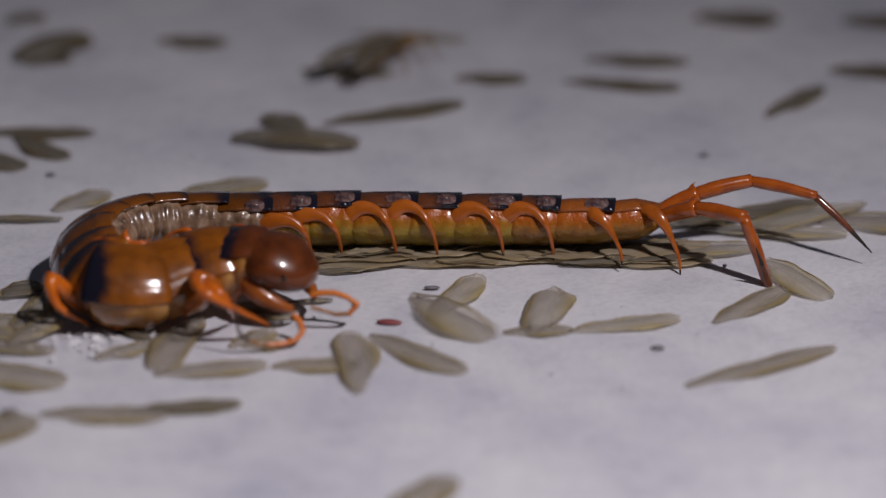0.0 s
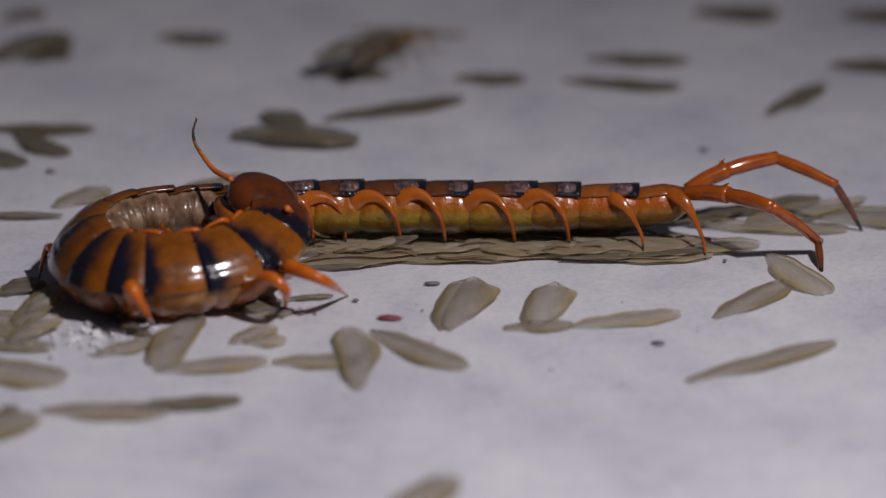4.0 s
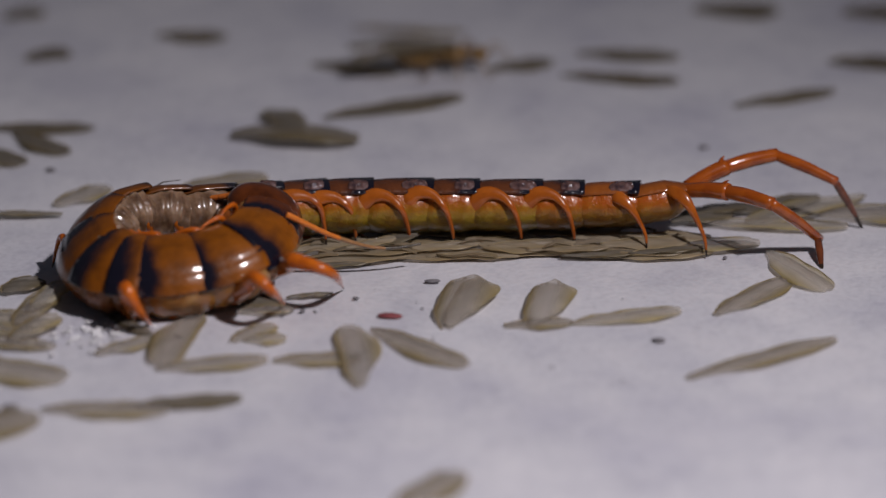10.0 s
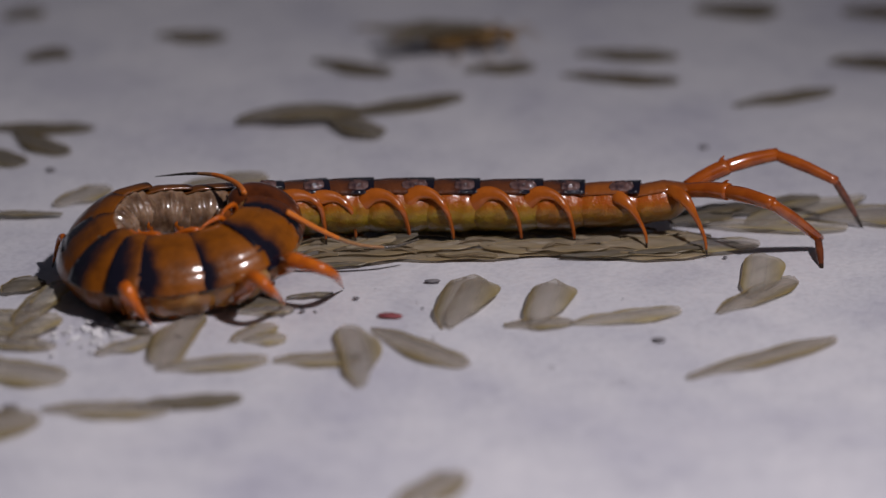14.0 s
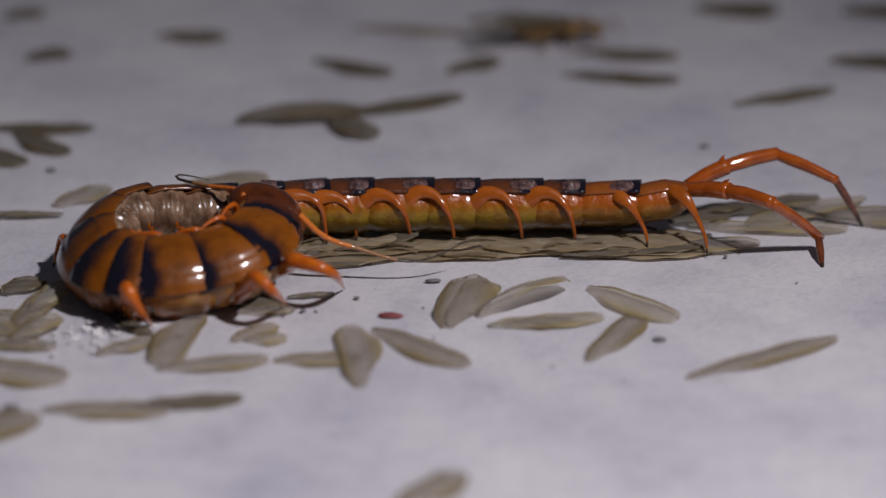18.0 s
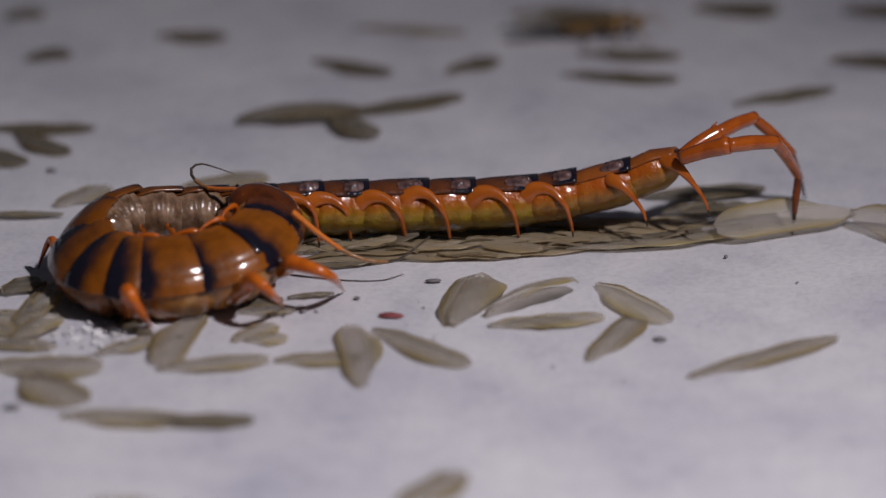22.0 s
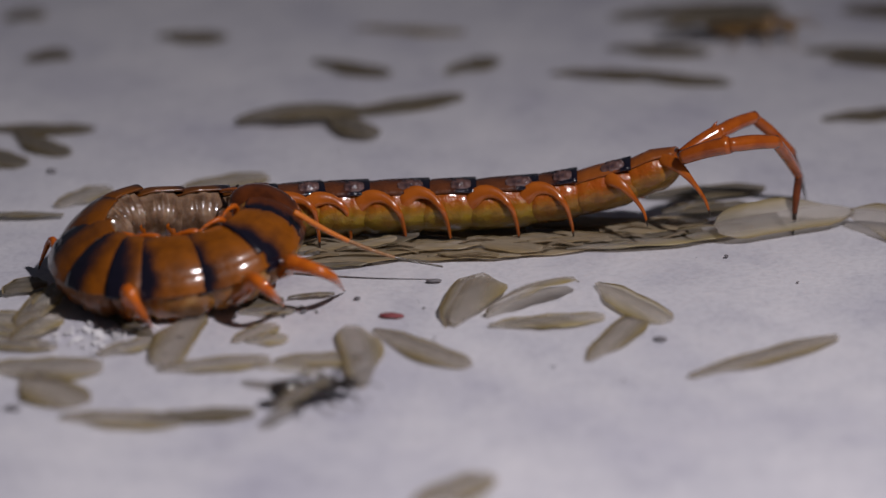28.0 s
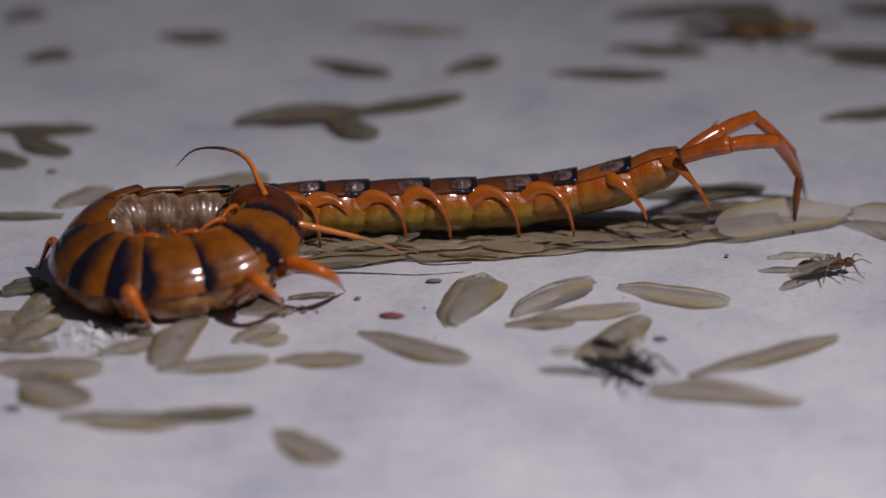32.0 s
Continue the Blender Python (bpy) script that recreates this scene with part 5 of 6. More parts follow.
        (32, [(-22.25, -15.59, 10.54), (-16.58, -14.49, 8.65), (-11.30, -13.46, 6.78), (-6.87, -12.57, 4.47), (-3.31, -11.83, 2.20), (1.20, -11.00, 1.84)]),
    ]
    for pieces, keyed, length in ((FEELERS[0], left_feeler, FEELER_STEPS[0]), (FEELERS[1], right_feeler, FEELER_STEPS[1])):
        rows = [[] for _ in pieces]
        for t, points in between(keyed, 4):
            for j, m in enumerate(chain(points, [length] * FEELER_PIECES)):
                rows[j].append((t, m))
        for ob, r in zip(pieces, rows):
            walk(ob, r)
    for ob in heap_wings:
        m = ob.matrix_basis.copy()
        pushed = Matrix.Translation((0, 0.006 * min(1.0, max(0.3, m.translation.x / 0.024)), 0)) @ m @ pose(0, 0, 0, 0, 0, 3)
        walk(ob, [(0, m), (18.25, m), (18.9, pushed), (32, pushed)])
    walk(wing_shell, [(0, pose(-0.0053, -0.0172, 0.0005, 0, 0, -51)), (0.5, pose(0.0009, -0.0320, 0.0005, 0, 0, 80)), (18, pose(0.0009, -0.0320, 0.0005, 0, 0, 80)), (21, pose(0.0013, -0.0314, 0.0005, 0, 0, 78)), (32, pose(0.0013, -0.0314, 0.0005, 0, 0, 78))])
    walk(wing_under, [(0, pose(-0.0016, -0.0264, 0.0005, 0, 0, 68)), (0.5, pose(0.0010, -0.0312, 0.0003, 0, 0, 78)), (32, pose(0.0014, -0.0308, 0.0003, 0, 0, 76))])
    walk(wing_round, [(0, pose(0.0138, -0.0316, 0.0004, 0, 0, 80)), (17.2, pose(0.0138, -0.0316, 0.0004, 0, 0, 80)), (17.6, pose(0.0054, -0.0282, 0.0014, -22, 0, 44)), (20.5, pose(0.0054, -0.0282, 0.0014, -22, 0, 44)), (21.5, pose(0.0064, -0.0282, 0.0014, -22, 0, 43)), (29.5, pose(0.0064, -0.0282, 0.0014, -22, 0, 43)), (31, pose(0.0104, -0.0283, 0.0010, -12, 0, 50)), (32, pose(0.0104, -0.0283, 0.0010, -12, 0, 50))])
    walk(wing_long, [(0, pose(0.0187, -0.0305, 0.0002, 0, 0, 20)), (17.2, pose(0.0187, -0.0305, 0.0002, 0, 0, 20)), (17.6, pose(0.0063, -0.0313, 0.0002, 0, 0, 13)), (28, pose(0.0063, -0.0313, 0.0002, 0, 0, 13)), (30.5, pose(0.0123, -0.0291, 0.0002, 0, 0, 18)), (32, pose(0.0122, -0.0291, 0.0002, 0, 0, 18))])
    walk(wing_foot, [(0, pose(0.0511, -0.0012, 0.0003, 0, 0, -63)), (11.15, pose(0.0511, -0.0012, 0.0003, 0, 0, -63)), (11.7, pose(0.0474, -0.0205, 0.0003, 0, 0, 81)), (17.2, pose(0.0473, -0.0205, 0.0003, 0, 0, 81)), (17.6, pose(0.0216, -0.0165, 0.0003, 0, 0, -42)), (20, pose(0.0216, -0.0165, 0.0003, 0, 0, -42)), (20.7, pose(0.0230, -0.0151, 0.0003, 0, 0, -54)), (29, pose(0.0229, -0.0150, 0.0003, 0, 0, -54)), (29.6, pose(0.0220, -0.0152, 0.0003, 0, 0, -19)), (31, pose(0.0261, -0.0166, 0.0003, 0, 0, -18)), (32, pose(0.0261, -0.0166, 0.0003, 0, 0, -18))])
    walk(wing_foot_two, [(0, pose(0.0408, -0.0270, 0.0002, 0, 0, 50)), (11.15, pose(0.0408, -0.0270, 0.0002, 0, 0, 50)), (11.7, pose(0.0412, -0.0264, 0.0002, 0, 0, 48)), (17.2, pose(0.0412, -0.0264, 0.0002, 0, 0, 48)), (17.6, pose(0.0209, -0.0439, 0.0002, 0, 0, 65)), (30, pose(0.0208, -0.0438, 0.0002, 0, 0, 65)), (31.3, pose(0.0190, -0.0433, 0.0002, 0, 0, 56)), (32, pose(0.0190, -0.0433, 0.0002, 0, 0, 56))])
    walk(wing_stood, [(0, pose(-0.0110, -0.0527, 0.0005, 0, 0, 99)), (28.3, pose(-0.0109, -0.0529, 0.0005, 0, 0, 99)), (28.8, pose(-0.0020, -0.0538, 0.0005, 0, 0, 118)), (29.3, pose(0.0142, -0.0561, 0.0005, 0, 0, 126)), (30, pose(0.0226, -0.0649, 0.0005, 0, 0, 127)), (30.6, pose(0.0359, -0.0619, 0.0005, 0, 0, 156)), (31.2, pose(0.0498, -0.0574, 0.0005, 0, 0, 170)), (32, pose(0.0498, -0.0574, 0.0005, 0, 0, 170))])
    walk(wing_front, [(0, pose(-0.0112, -0.0318, 0.0002, 0, 0, -41)), (28.3, pose(-0.0110, -0.0322, 0.0002, 0, 0, -41)), (29.3, pose(-0.0133, -0.0333, 0.0002, 0, 0, -30)), (32, pose(-0.0133, -0.0333, 0.0002, 0, 0, -30))])
    walk(wing_low, [(0, pose(-0.0555, -0.0597, 0.0002, 0, 0, 3)), (20.4, pose(-0.0555, -0.0597, 0.0002, 0, 0, 3)), (21.5, pose(-0.0529, -0.0615, 0.0002, 0, 0, -1)), (27.5, pose(-0.0529, -0.0617, 0.0002, 0, 0, -1)), (28.2, pose(-0.0531, -0.0617, 0.0002, 0, 0, -2)), (32, pose(-0.0531, -0.0618, 0.0002, 0, 0, -2))])
    walk(wing_low_two, [(0, pose(-0.0427, -0.0585, 0.0002, 0, 0, 13)), (20.4, pose(-0.0427, -0.0585, 0.0002, 0, 0, 13)), (21.5, pose(-0.0410, -0.0630, 0.0002, 0, 0, 3)), (27.5, pose(-0.0410, -0.0631, 0.0002, 0, 0, 3)), (28.2, pose(-0.0410, -0.0619, 0.0002, 0, 0, 11)), (32, pose(-0.0410, -0.0620, 0.0002, 0, 0, 11))])
    walk(wing_side, [(0, pose(-0.0696, -0.0436, 0.0002, 0, 0, -17)), (19.6, pose(-0.0696, -0.0438, 0.0002, 0, 0, -17)), (20.6, pose(-0.0660, -0.0455, 0.0002, 0, 0, 5)), (32, pose(-0.0660, -0.0459, 0.0002, 0, 0, 5))])
    walk(wing_side_two, [(0, pose(-0.0691, -0.0680, 0.0002, 0, 0, 29)), (20.3, pose(-0.0691, -0.0682, 0.0002, 0, 0, 29)), (21.3, pose(-0.0608, -0.0460, 0.0002, 0, 0, -45)), (32, pose(-0.0608, -0.0464, 0.0002, 0, 0, -45))])
    walk(wing_late, [(0, pose(-0.0288, -0.0949, 0.0002, 0, 0, -35)), (30, pose(-0.0286, -0.0972, 0.0002, 0, 0, -34)), (30.6, pose(-0.0236, -0.0658, 0.0002, 0, 0, -43)), (32, pose(-0.0236, -0.0658, 0.0002, 0, 0, -43))])
    walk(wing_bottom, [(0, pose(-0.0069, -0.0880, 0.0002, 0, 0, 52)), (5, pose(-0.0068, -0.0894, 0.0002, 0, 0, 52)), (8, pose(-0.0062, -0.0884, 0.0002, 0, 0, 51)), (22.5, pose(-0.0062, -0.0886, 0.0002, 0, 0, 51)), (23.8, pose(-0.0042, -0.0875, 0.0002, 0, 0, 40)), (30.2, pose(-0.0042, -0.0875, 0.0002, 0, 0, 41)), (30.6, pose(0.0091, -0.1004, 0.0002, 0, 0, 22)), (32, pose(0.0091, -0.1004, 0.0002, 0, 0, 23))])
    walk(wing_far, [(0, pose(0.0597, 0.0683, 0.0002, 0, 0, 57)), (8, pose(0.0591, 0.0655, 0.0002, 0, 0, 57)), (9, pose(0.0538, 0.0695, 0.0002, 0, 0, 28)), (22.5, pose(0.0536, 0.0699, 0.0002, 0, 0, 28)), (23.4, pose(0.0752, 0.0770, 0.0002, 0, 0, 6)), (25.5, pose(0.0752, 0.0770, 0.0002, 0, 0, 6)), (27.5, pose(0.0960, 0.0790, 0.0002, 0, 0, 4)), (32, pose(0.0960, 0.0790, 0.0002, 0, 0, 4))])
    walk(wing_far_two, [(0, pose(0.0278, 0.1031, 0.0002, 0, 0, -1)), (8, pose(0.0273, 0.0994, 0.0002, 0, 0, -0)), (9, pose(0.0261, 0.1019, 0.0002, 0, 0, -2)), (18, pose(0.0259, 0.1017, 0.0002, 0, 0, -2)), (20, pose(0.0262, 0.1010, 0.0002, 0, 0, 0)), (22, pose(0.0262, 0.1010, 0.0002, 0, 0, 0)), (23.2, pose(0.0165, 0.1129, 0.0002, 0, 0, 3)), (25, pose(0.0165, 0.1130, 0.0002, 0, 0, 3)), (27, pose(0.0321, 0.1051, 0.0002, 0, 0, -7)), (32, pose(0.0320, 0.1051, 0.0002, 0, 0, -7))])
    walk(wing_far_three, [(0, pose(0.0227, 0.0889, 0.0002, 0, 0, -7)), (8, pose(0.0223, 0.0853, 0.0002, 0, 0, -7)), (9, pose(0.0223, 0.0883, 0.0002, 0, 0, -7)), (22, pose(0.0221, 0.0882, 0.0002, 0, 0, -6)), (23.5, pose(0.0201, 0.0889, 0.0002, 0, 0, -1)), (32, pose(0.0200, 0.0889, 0.0002, 0, 0, -1))])
    walk(wing_far_four, [(0, pose(0.0394, 0.1707, 0.0002, 0, 0, -1)), (22, pose(0.0383, 0.1660, 0.0002, 0, 0, 0)), (23.5, pose(0.0318, 0.0893, 0.0002, 0, 0, -15)), (30.2, pose(0.0317, 0.0894, 0.0002, 0, 0, -15)), (31, pose(0.0393, 0.1662, 0.0002, 0, 0, 1)), (32, pose(0.0393, 0.1662, 0.0002, 0, 0, 1))])
    walk(wing_heap, [(0, pose(-0.0383, 0.0529, 0.0012, 0, 0, -2)), (13.4, pose(-0.0383, 0.0515, 0.0012, 0, 0, -1)), (14.1, pose(-0.0376, 0.0596, 0.0012, 0, 0, 18)), (32, pose(-0.0379, 0.0589, 0.0012, 0, 0, 18))])
    walk(wing_heap_two, [(0, pose(-0.0244, 0.0537, 0.0010, 0, 0, 122)), (13.4, pose(-0.0243, 0.0524, 0.0010, 0, 0, 122)), (14.1, pose(-0.0214, 0.0635, 0.0010, 0, 0, -51)), (32, pose(-0.0218, 0.0631, 0.0010, 0, 0, -50))])
    walk(wing_row, [(0, pose(-0.0282, 0.0949, 0.0002, 0, 0, -3)), (6.5, pose(-0.0282, 0.0909, 0.0002, 0, 0, -2)), (8, pose(-0.0259, 0.0953, 0.0002, 0, 0, -15)), (13, pose(-0.0259, 0.0951, 0.0002, 0, 0, -15)), (14, pose(-0.0259, 0.0978, 0.0002, 0, 0, -27)), (32, pose(-0.0264, 0.0973, 0.0002, 0, 0, -27))])
    walk(wing_row_two, [(0, pose(0.0020, 0.0905, 0.0002, 0, 0, 3)), (6.5, pose(0.0017, 0.0869, 0.0002, 0, 0, 3)), (8, pose(0.0089, 0.0908, 0.0002, 0, 0, 31)), (11, pose(0.0089, 0.0908, 0.0002, 0, 0, 32)), (13, pose(0.0042, 0.0909, 0.0002, 0, 0, 16)), (16, pose(0.0041, 0.0908, 0.0002, 0, 0, 16)), (17.2, pose(0.0010, 0.0890, 0.0002, 0, 0, 50)), (32, pose(0.0007, 0.0889, 0.0002, 0, 0, 50))])
    walk(wing_right, [(0, pose(0.0967, 0.0994, 0.0002, 0, 0, -1)), (22.4, pose(0.0958, 0.0972, 0.0002, 0, 0, 0)), (23.4, pose(0.0710, 0.1022, 0.0002, 0, 0, -3)), (32, pose(0.0709, 0.1025, 0.0002, 0, 0, -3))])
    walk(wing_right_two, [(0, pose(0.0921, 0.0591, 0.0002, 0, 0, 9)), (22.4, pose(0.0914, 0.0573, 0.0002, 0, 0, 10)), (23.8, pose(0.0727, 0.0627, 0.0002, 0, 0, 9)), (25.5, pose(0.0727, 0.0628, 0.0002, 0, 0, 9)), (27.5, pose(0.0687, 0.0611, 0.0002, 0, 0, 19)), (32, pose(0.0686, 0.0613, 0.0002, 0, 0, 19))])
    walk(wing_top, [(0, pose(0.0419, 0.1854, 0.0002, 0, 0, 20)), (24, pose(0.0408, 0.1806, 0.0002, 0, 0, 22)), (27, pose(0.0342, 0.1250, 0.0002, 0, 0, 22)), (32, pose(0.0341, 0.1250, 0.0002, 0, 0, 22))])
    walk(wing_left_far, [(0, pose(-0.0831, 0.0985, 0.0010, 0, 0, 62)), (3.6, pose(-0.0828, 0.0951, 0.0010, 0, 0, 62)), (5.4, pose(-0.1176, 0.1022, 0.0010, 0, 0, 40)), (32, pose(-0.1173, 0.0984, 0.0010, 0, 0, 41))])
    walk(wing_tail_a, [(0, pose(0.0397, 0.0104, 0.0006, 0, 0, -2)), (18.25, pose(0.0392, 0.0080, 0.0006, 0, 0, -1)), (18.9, pose(0.0189, -0.0022, 0.0006, 0, 0, 14)), (32, pose(0.0188, -0.0020, 0.0006, 0, 0, 15))])
    walk(wing_tail_b, [(0, pose(0.0441, 0.0148, 0.0006, 0, 0, 27)), (18.25, pose(0.0437, 0.0124, 0.0006, 0, 0, 27)), (18.9, pose(0.0336, 0.0212, 0.0006, 0, 0, 13)), (32, pose(0.0335, 0.0214, 0.0006, 0, 0, 13))])
    walk(wing_tail_c, [(0, pose(0.0706, 0.0231, 0.0009, 0, 0, -145)), (18.25, pose(0.0701, 0.0211, 0.0009, 0, 0, -144)), (19.1, pose(0.0672, 0.0114, 0.0022, -30, 0, -158)), (32, pose(0.0671, 0.0119, 0.0022, -30, 0, -157))])
    walk(wing_tail_d, [(0, pose(0.0618, 0.0138, 0.0006, 0, 0, 7)), (18.25, pose(0.0614, 0.0117, 0.0006, 0, 0, 8)), (19.1, pose(0.0652, 0.0079, 0.0022, 30, 0, -19)), (32, pose(0.0651, 0.0083, 0.0022, 30, 0, -19))])
    walk(wing_tail_e, [(0, pose(0.0369, 0.0115, 0.0008, 0, 0, 24)), (18.25, pose(0.0365, 0.0091, 0.0008, 0, 0, 24)), (18.9, pose(0.0358, 0.0131, 0.0008, 0, 0, 21)), (32, pose(0.0356, 0.0133, 0.0008, 0, 0, 21))])
    walk(wing_tail_f, [(0, pose(0.0308, 0.0014, 0.0005, 0, 0, 7)), (18.25, pose(0.0305, -0.0010, 0.0005, 0, 0, 8)), (18.9, pose(0.0307, 0.0024, 0.0005, 0, 0, 15)), (32, pose(0.0306, 0.0026, 0.0005, 0, 0, 15))])
    walk(drone, [(0, pose(-0.0106, 0.0995, 0.0006, 0, 0, 60)), (6.8, pose(-0.0108, 0.0973, 0.0006, 0, 0, 50)), (8, pose(-0.0002, 0.0886, 0.0006, 0, 0, 10)), (9, pose(-0.0002, 0.0886, 0.0006, 0, 0, 5)), (11, pose(0.0020, 0.0961, 0.0006, 0, 0, 10)), (13, pose(0.0054, 0.1024, 0.0006, 0, 0, 10)), (14.5, pose(0.0067, 0.1031, 0.0006, 0, 0, 10)), (16.5, pose(0.0132, 0.1041, 0.0006, 0, 0, 5)), (18, pose(0.0235, 0.1076, 0.0006, 0, 0, 5)), (20, pose(0.0213, 0.1099, 0.0006, 0, 0, 10)), (22, pose(0.0322, 0.1120, 0.0006, 0, 0, 5)), (23, pose(0.0361, 0.1101, 0.0006, 0, 0, 0)), (24, pose(0.0394, 0.1094, 0.0006, 0, 0, 0)), (25, pose(0.0508, 0.1096, 0.0006, 0, 0, 5)), (27.5, pose(0.0616, 0.1098, 0.0006, 0, 0, 0)), (30, pose(0.0648, 0.1083, 0.0006, 0, 0, -5)), (32, pose(0.0659, 0.1084, 0.0006, 0, 0, -5))])
    walk(roamer, [(0, pose(0.0063, -0.1077, 0.0006, 0, 0, 0)), (1.88, pose(0.0102, -0.1040, 0.0006, 0, 0, 20)), (2, pose(0.0146, -0.0809, 0.0006, 0, 0, 10)), (2.12, pose(0.0180, -0.1040, 0.0006, 0, 0, -30)), (3, pose(-0.0057, -0.1151, 0.0006, 0, 0, -60)), (4.8, pose(-0.0273, -0.0917, 0.0006, 0, 0, -10)), (5.5, pose(-0.0135, -0.0815, 0.0006, 0, 0, 2)), (6, pose(-0.0047, -0.0826, 0.0006, 0, 0, 0)), (6.3, pose(0.0033, -0.0811, 0.0006, 0, 0, 2)), (6.6, pose(0.0149, -0.0760, 0.0006, 0, 0, 0)), (6.9, pose(0.0241, -0.0760, 0.0006, 0, 0, -2)), (7.2, pose(0.0358, -0.0780, 0.0006, 0, 0, -10)), (7.5, pose(0.0458, -0.0834, 0.0006, 0, 0, -25)), (7.8, pose(0.0542, -0.1010, 0.0006, 0, 0, -35)), (9, pose(0.0603, -0.1158, 0.0006, 0, 0, -30)), (32, pose(0.0604, -0.1154, 0.0006, 0, 0, -30))])
    walk(ant_one, [(0, pose(0.0928, 0.0534, 0.0006, 0, 0, 180)), (4.5, pose(0.0862, 0.0457, 0.0006, 0, 0, 180)), (5.5, pose(0.0277, 0.0401, 0.0006, 0, 0, 180)), (5.8, pose(0.0085, 0.0384, 0.0006, 0, 0, 180)), (6, pose(-0.0038, 0.0322, 0.0006, 0, 0, 185)), (6.4, pose(-0.0081, 0.0321, 0.0006, 0, 0, 240)), (7, pose(-0.0088, 0.0175, 0.0006, 0, 0, 180)), (12, pose(-0.0060, 0.0167, 0.0006, 0, 0, 120)), (16, pose(0.0108, 0.0166, 0.0006, 0, 0, 60)), (18.1, pose(0.0211, 0.0187, 0.0006, 0, 0, 60)), (18.3, pose(0.0228, 0.0438, 0.0006, 0, 0, 20)), (18.55, pose(0.0233, 0.0447, 0.0006, 0, 0, 10)), (18.75, pose(0.0508, 0.0325, 0.0006, 0, 0, 0)), (19, pose(0.0679, 0.0374, 0.0006, 0, 0, 5)), (19.3, pose(0.0862, 0.0412, 0.0006, 0, 0, 5)), (32, pose(0.1000, 0.0420, 0.0006, 0, 0, 5))])
    walk(ant_two, [(0, pose(-0.0845, -0.0397, 0.0006, 0, 0, 10)), (19.4, pose(-0.0797, -0.0435, 0.0006, 0, 0, 10)), (19.8, pose(-0.0656, -0.0405, 0.0006, 0, 0, 10)), (20, pose(-0.0522, -0.0371, 0.0006, 0, 0, 10)), (20.2, pose(-0.0282, -0.0282, 0.0006, 0, 0, 12)), (20.5, pose(0.0113, -0.0121, 0.0006, 0, 0, 12)), (20.7, pose(0.0304, -0.0092, 0.0006, 0, 0, 8)), (21, pose(0.0527, -0.0068, 0.0006, 0, 0, 5)), (21.3, pose(0.0676, -0.0048, 0.0006, 0, 0, 5)), (21.6, pose(0.0862, -0.0030, 0.0006, 0, 0, 5)), (32, pose(0.0951, -0.0025, 0.0006, 0, 0, 5))])
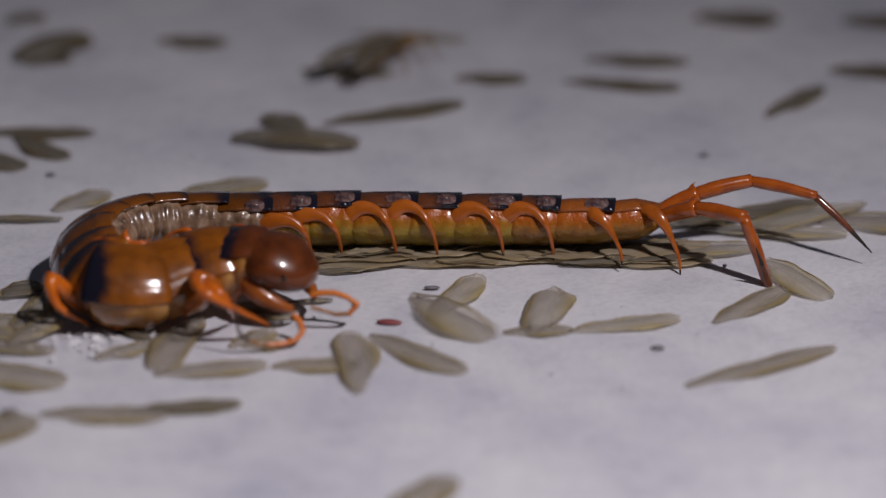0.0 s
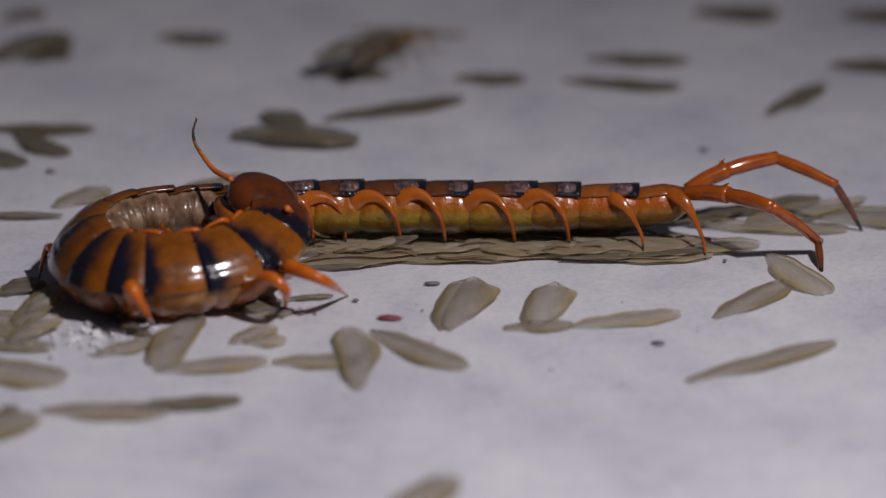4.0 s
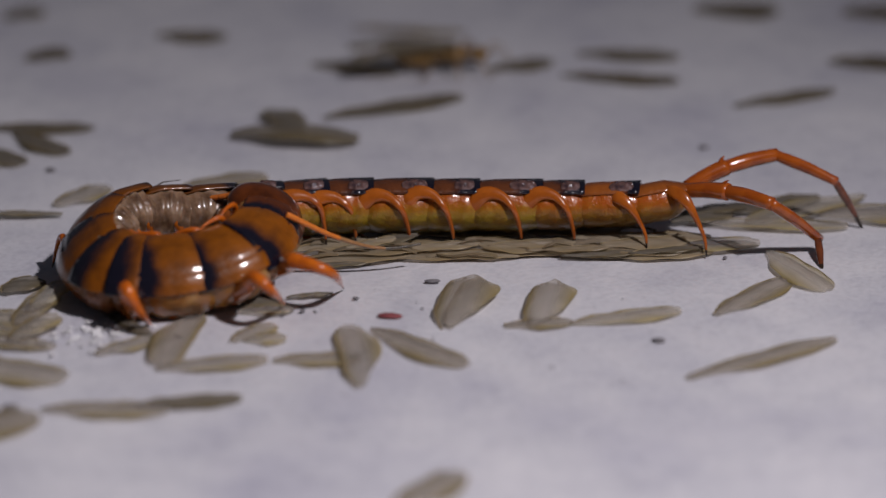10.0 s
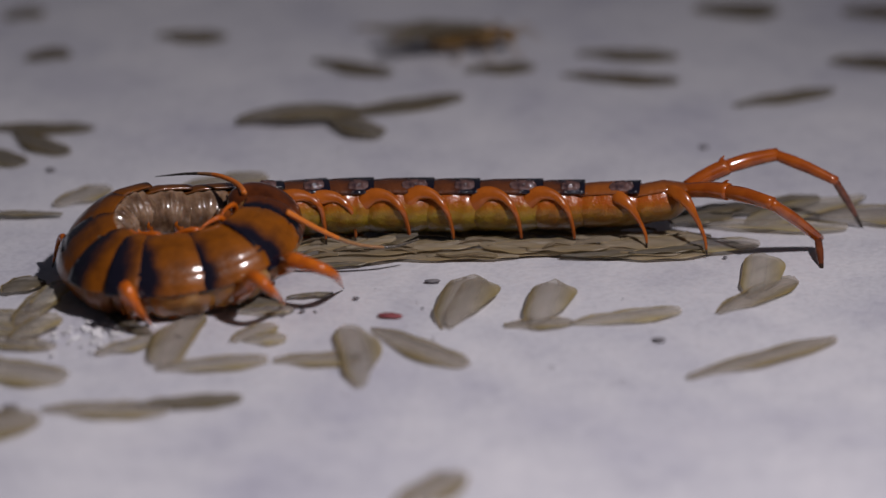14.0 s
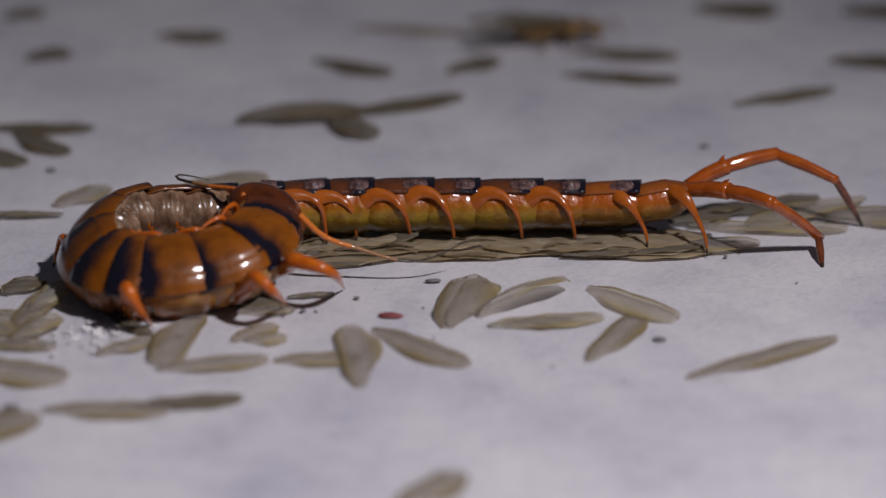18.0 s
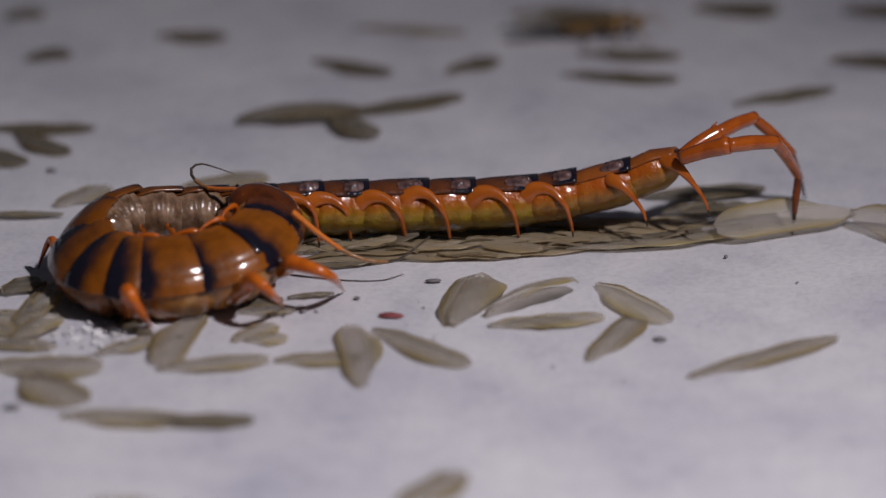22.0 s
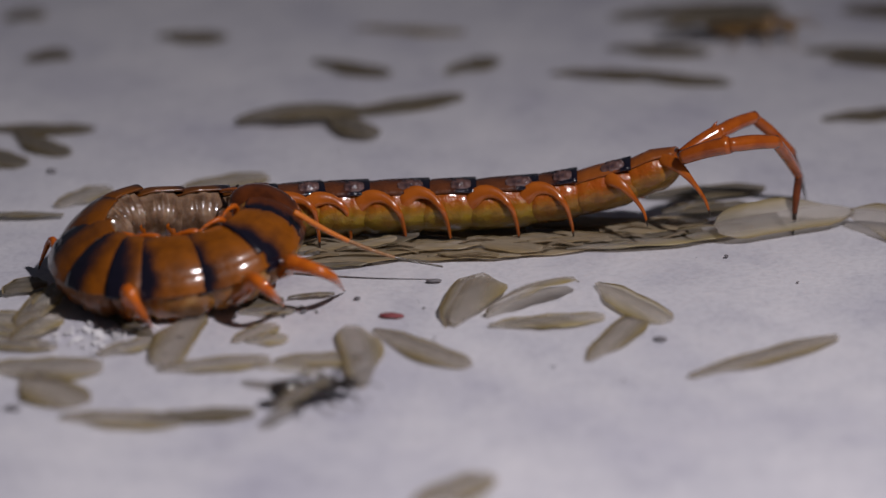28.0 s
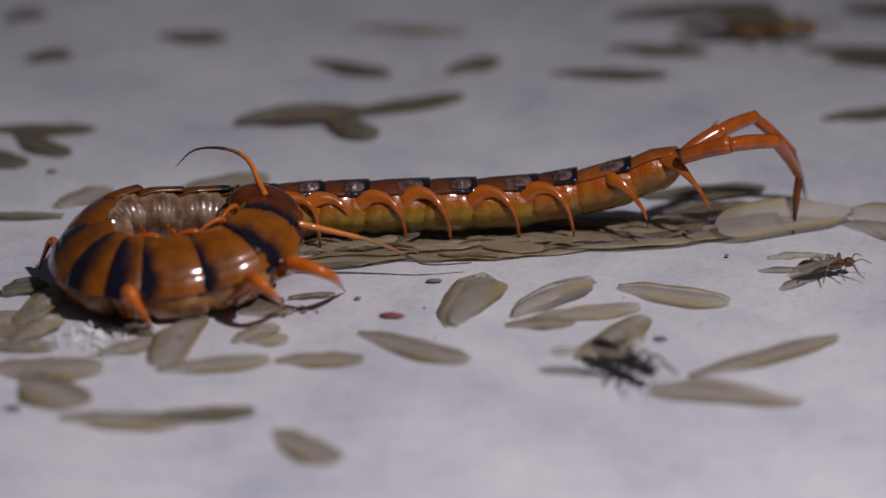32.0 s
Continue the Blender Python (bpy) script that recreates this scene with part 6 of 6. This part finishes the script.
    walk(mother, [(0, pose(-0.0852, -0.0549, 0.0006, 0, 0, 0)), (19, pose(-0.0733, -0.0557, 0.0006, 0, 0, 0)), (19.3, pose(-0.0636, -0.0529, 0.0006, 0, 0, 5)), (19.6, pose(-0.0601, -0.0501, 0.0006, 0, 0, 5)), (20, pose(-0.0566, -0.0463, 0.0006, 0, 0, 10)), (20.2, pose(-0.0546, -0.0463, 0.0006, 0, 0, 0)), (20.4, pose(-0.0543, -0.0488, 0.0006, 0, 0, -15)), (20.6, pose(-0.0562, -0.0520, 0.0006, 0, 0, -35)), (20.8, pose(-0.0579, -0.0539, 0.0006, 0, 0, -60)), (21, pose(-0.0601, -0.0570, 0.0006, 0, 0, -100)), (21.2, pose(-0.0619, -0.0581, 0.0006, 0, 0, -140)), (21.45, pose(-0.0719, -0.0630, 0.0006, 0, 0, -150)), (21.8, pose(-0.0716, -0.1028, 0.0006, 0, 0, -120)), (22.6, pose(-0.0355, -0.1398, 0.0006, 0, 0, -60)), (23.2, pose(-0.0216, -0.1026, 0.0006, 0, 0, 60)), (23.5, pose(-0.0235, -0.1040, 0.0006, 0, 0, 95)), (24, pose(-0.0256, -0.0962, 0.0006, 0, 0, 98)), (24.4, pose(-0.0262, -0.1040, 0.0006, 0, 0, 110)), (25, pose(-0.0321, -0.1135, 0.0006, 0, 0, 130)), (32, pose(-0.0344, -0.1225, 0.0006, 0, 0, 130))])
    walk(carrier, [(0, pose(-0.0363, -0.1073, 0.0006, 0, 0, 20)), (27.2, pose(-0.0326, -0.0882, 0.0006, 0, 0, 20)), (27.8, pose(-0.0218, -0.0645, 0.0006, 0, 0, 15)), (28, pose(-0.0176, -0.0568, 0.0006, 0, 0, 15)), (28.3, pose(-0.0102, -0.0579, 0.0006, 0, 0, 10)), (28.6, pose(-0.0055, -0.0546, 0.0006, 0, 0, 20)), (29, pose(-0.0008, -0.0508, 0.0006, 0, 0, 30)), (29.3, pose(-0.0021, -0.0480, 0.0006, 0, 0, 10)), (29.6, pose(0.0024, -0.0451, 0.0006, 0, 0, 10)), (30, pose(0.0131, -0.0484, 0.0006, 0, 0, 0)), (30.3, pose(0.0177, -0.0497, 0.0006, 0, 0, -10)), (30.6, pose(0.0195, -0.0491, 0.0006, 0, 0, 20)), (31, pose(0.0179, -0.0484, 0.0006, 0, 0, 30)), (31.3, pose(0.0206, -0.0503, 0.0006, 0, 0, 20)), (31.6, pose(0.0202, -0.0510, 0.0006, 0, 0, 0)), (32, pose(0.0255, -0.0483, 0.0006, 0, 0, -50))])
    walk(visitor, [(0, pose(0.0860, -0.0254, 0.0006, 0, 0, 180)), (29.2, pose(0.0821, -0.0230, 0.0006, 0, 0, 180)), (29.45, pose(0.0392, -0.0266, 0.0006, 0, 0, 170)), (29.6, pose(0.0327, -0.0288, 0.0006, 0, 0, 130)), (30, pose(0.0340, -0.0279, 0.0006, 0, 0, 60)), (30.3, pose(0.0349, -0.0271, 0.0006, 0, 0, 40)), (30.6, pose(0.0371, -0.0266, 0.0006, 0, 0, 20)), (31, pose(0.0424, -0.0234, 0.0006, 0, 0, 20)), (31.3, pose(0.0477, -0.0183, 0.0006, 0, 0, 20)), (31.6, pose(0.0533, -0.0151, 0.0006, 0, 0, 18)), (32, pose(0.0593, -0.0124, 0.0006, 0, 0, 18))])


motions()
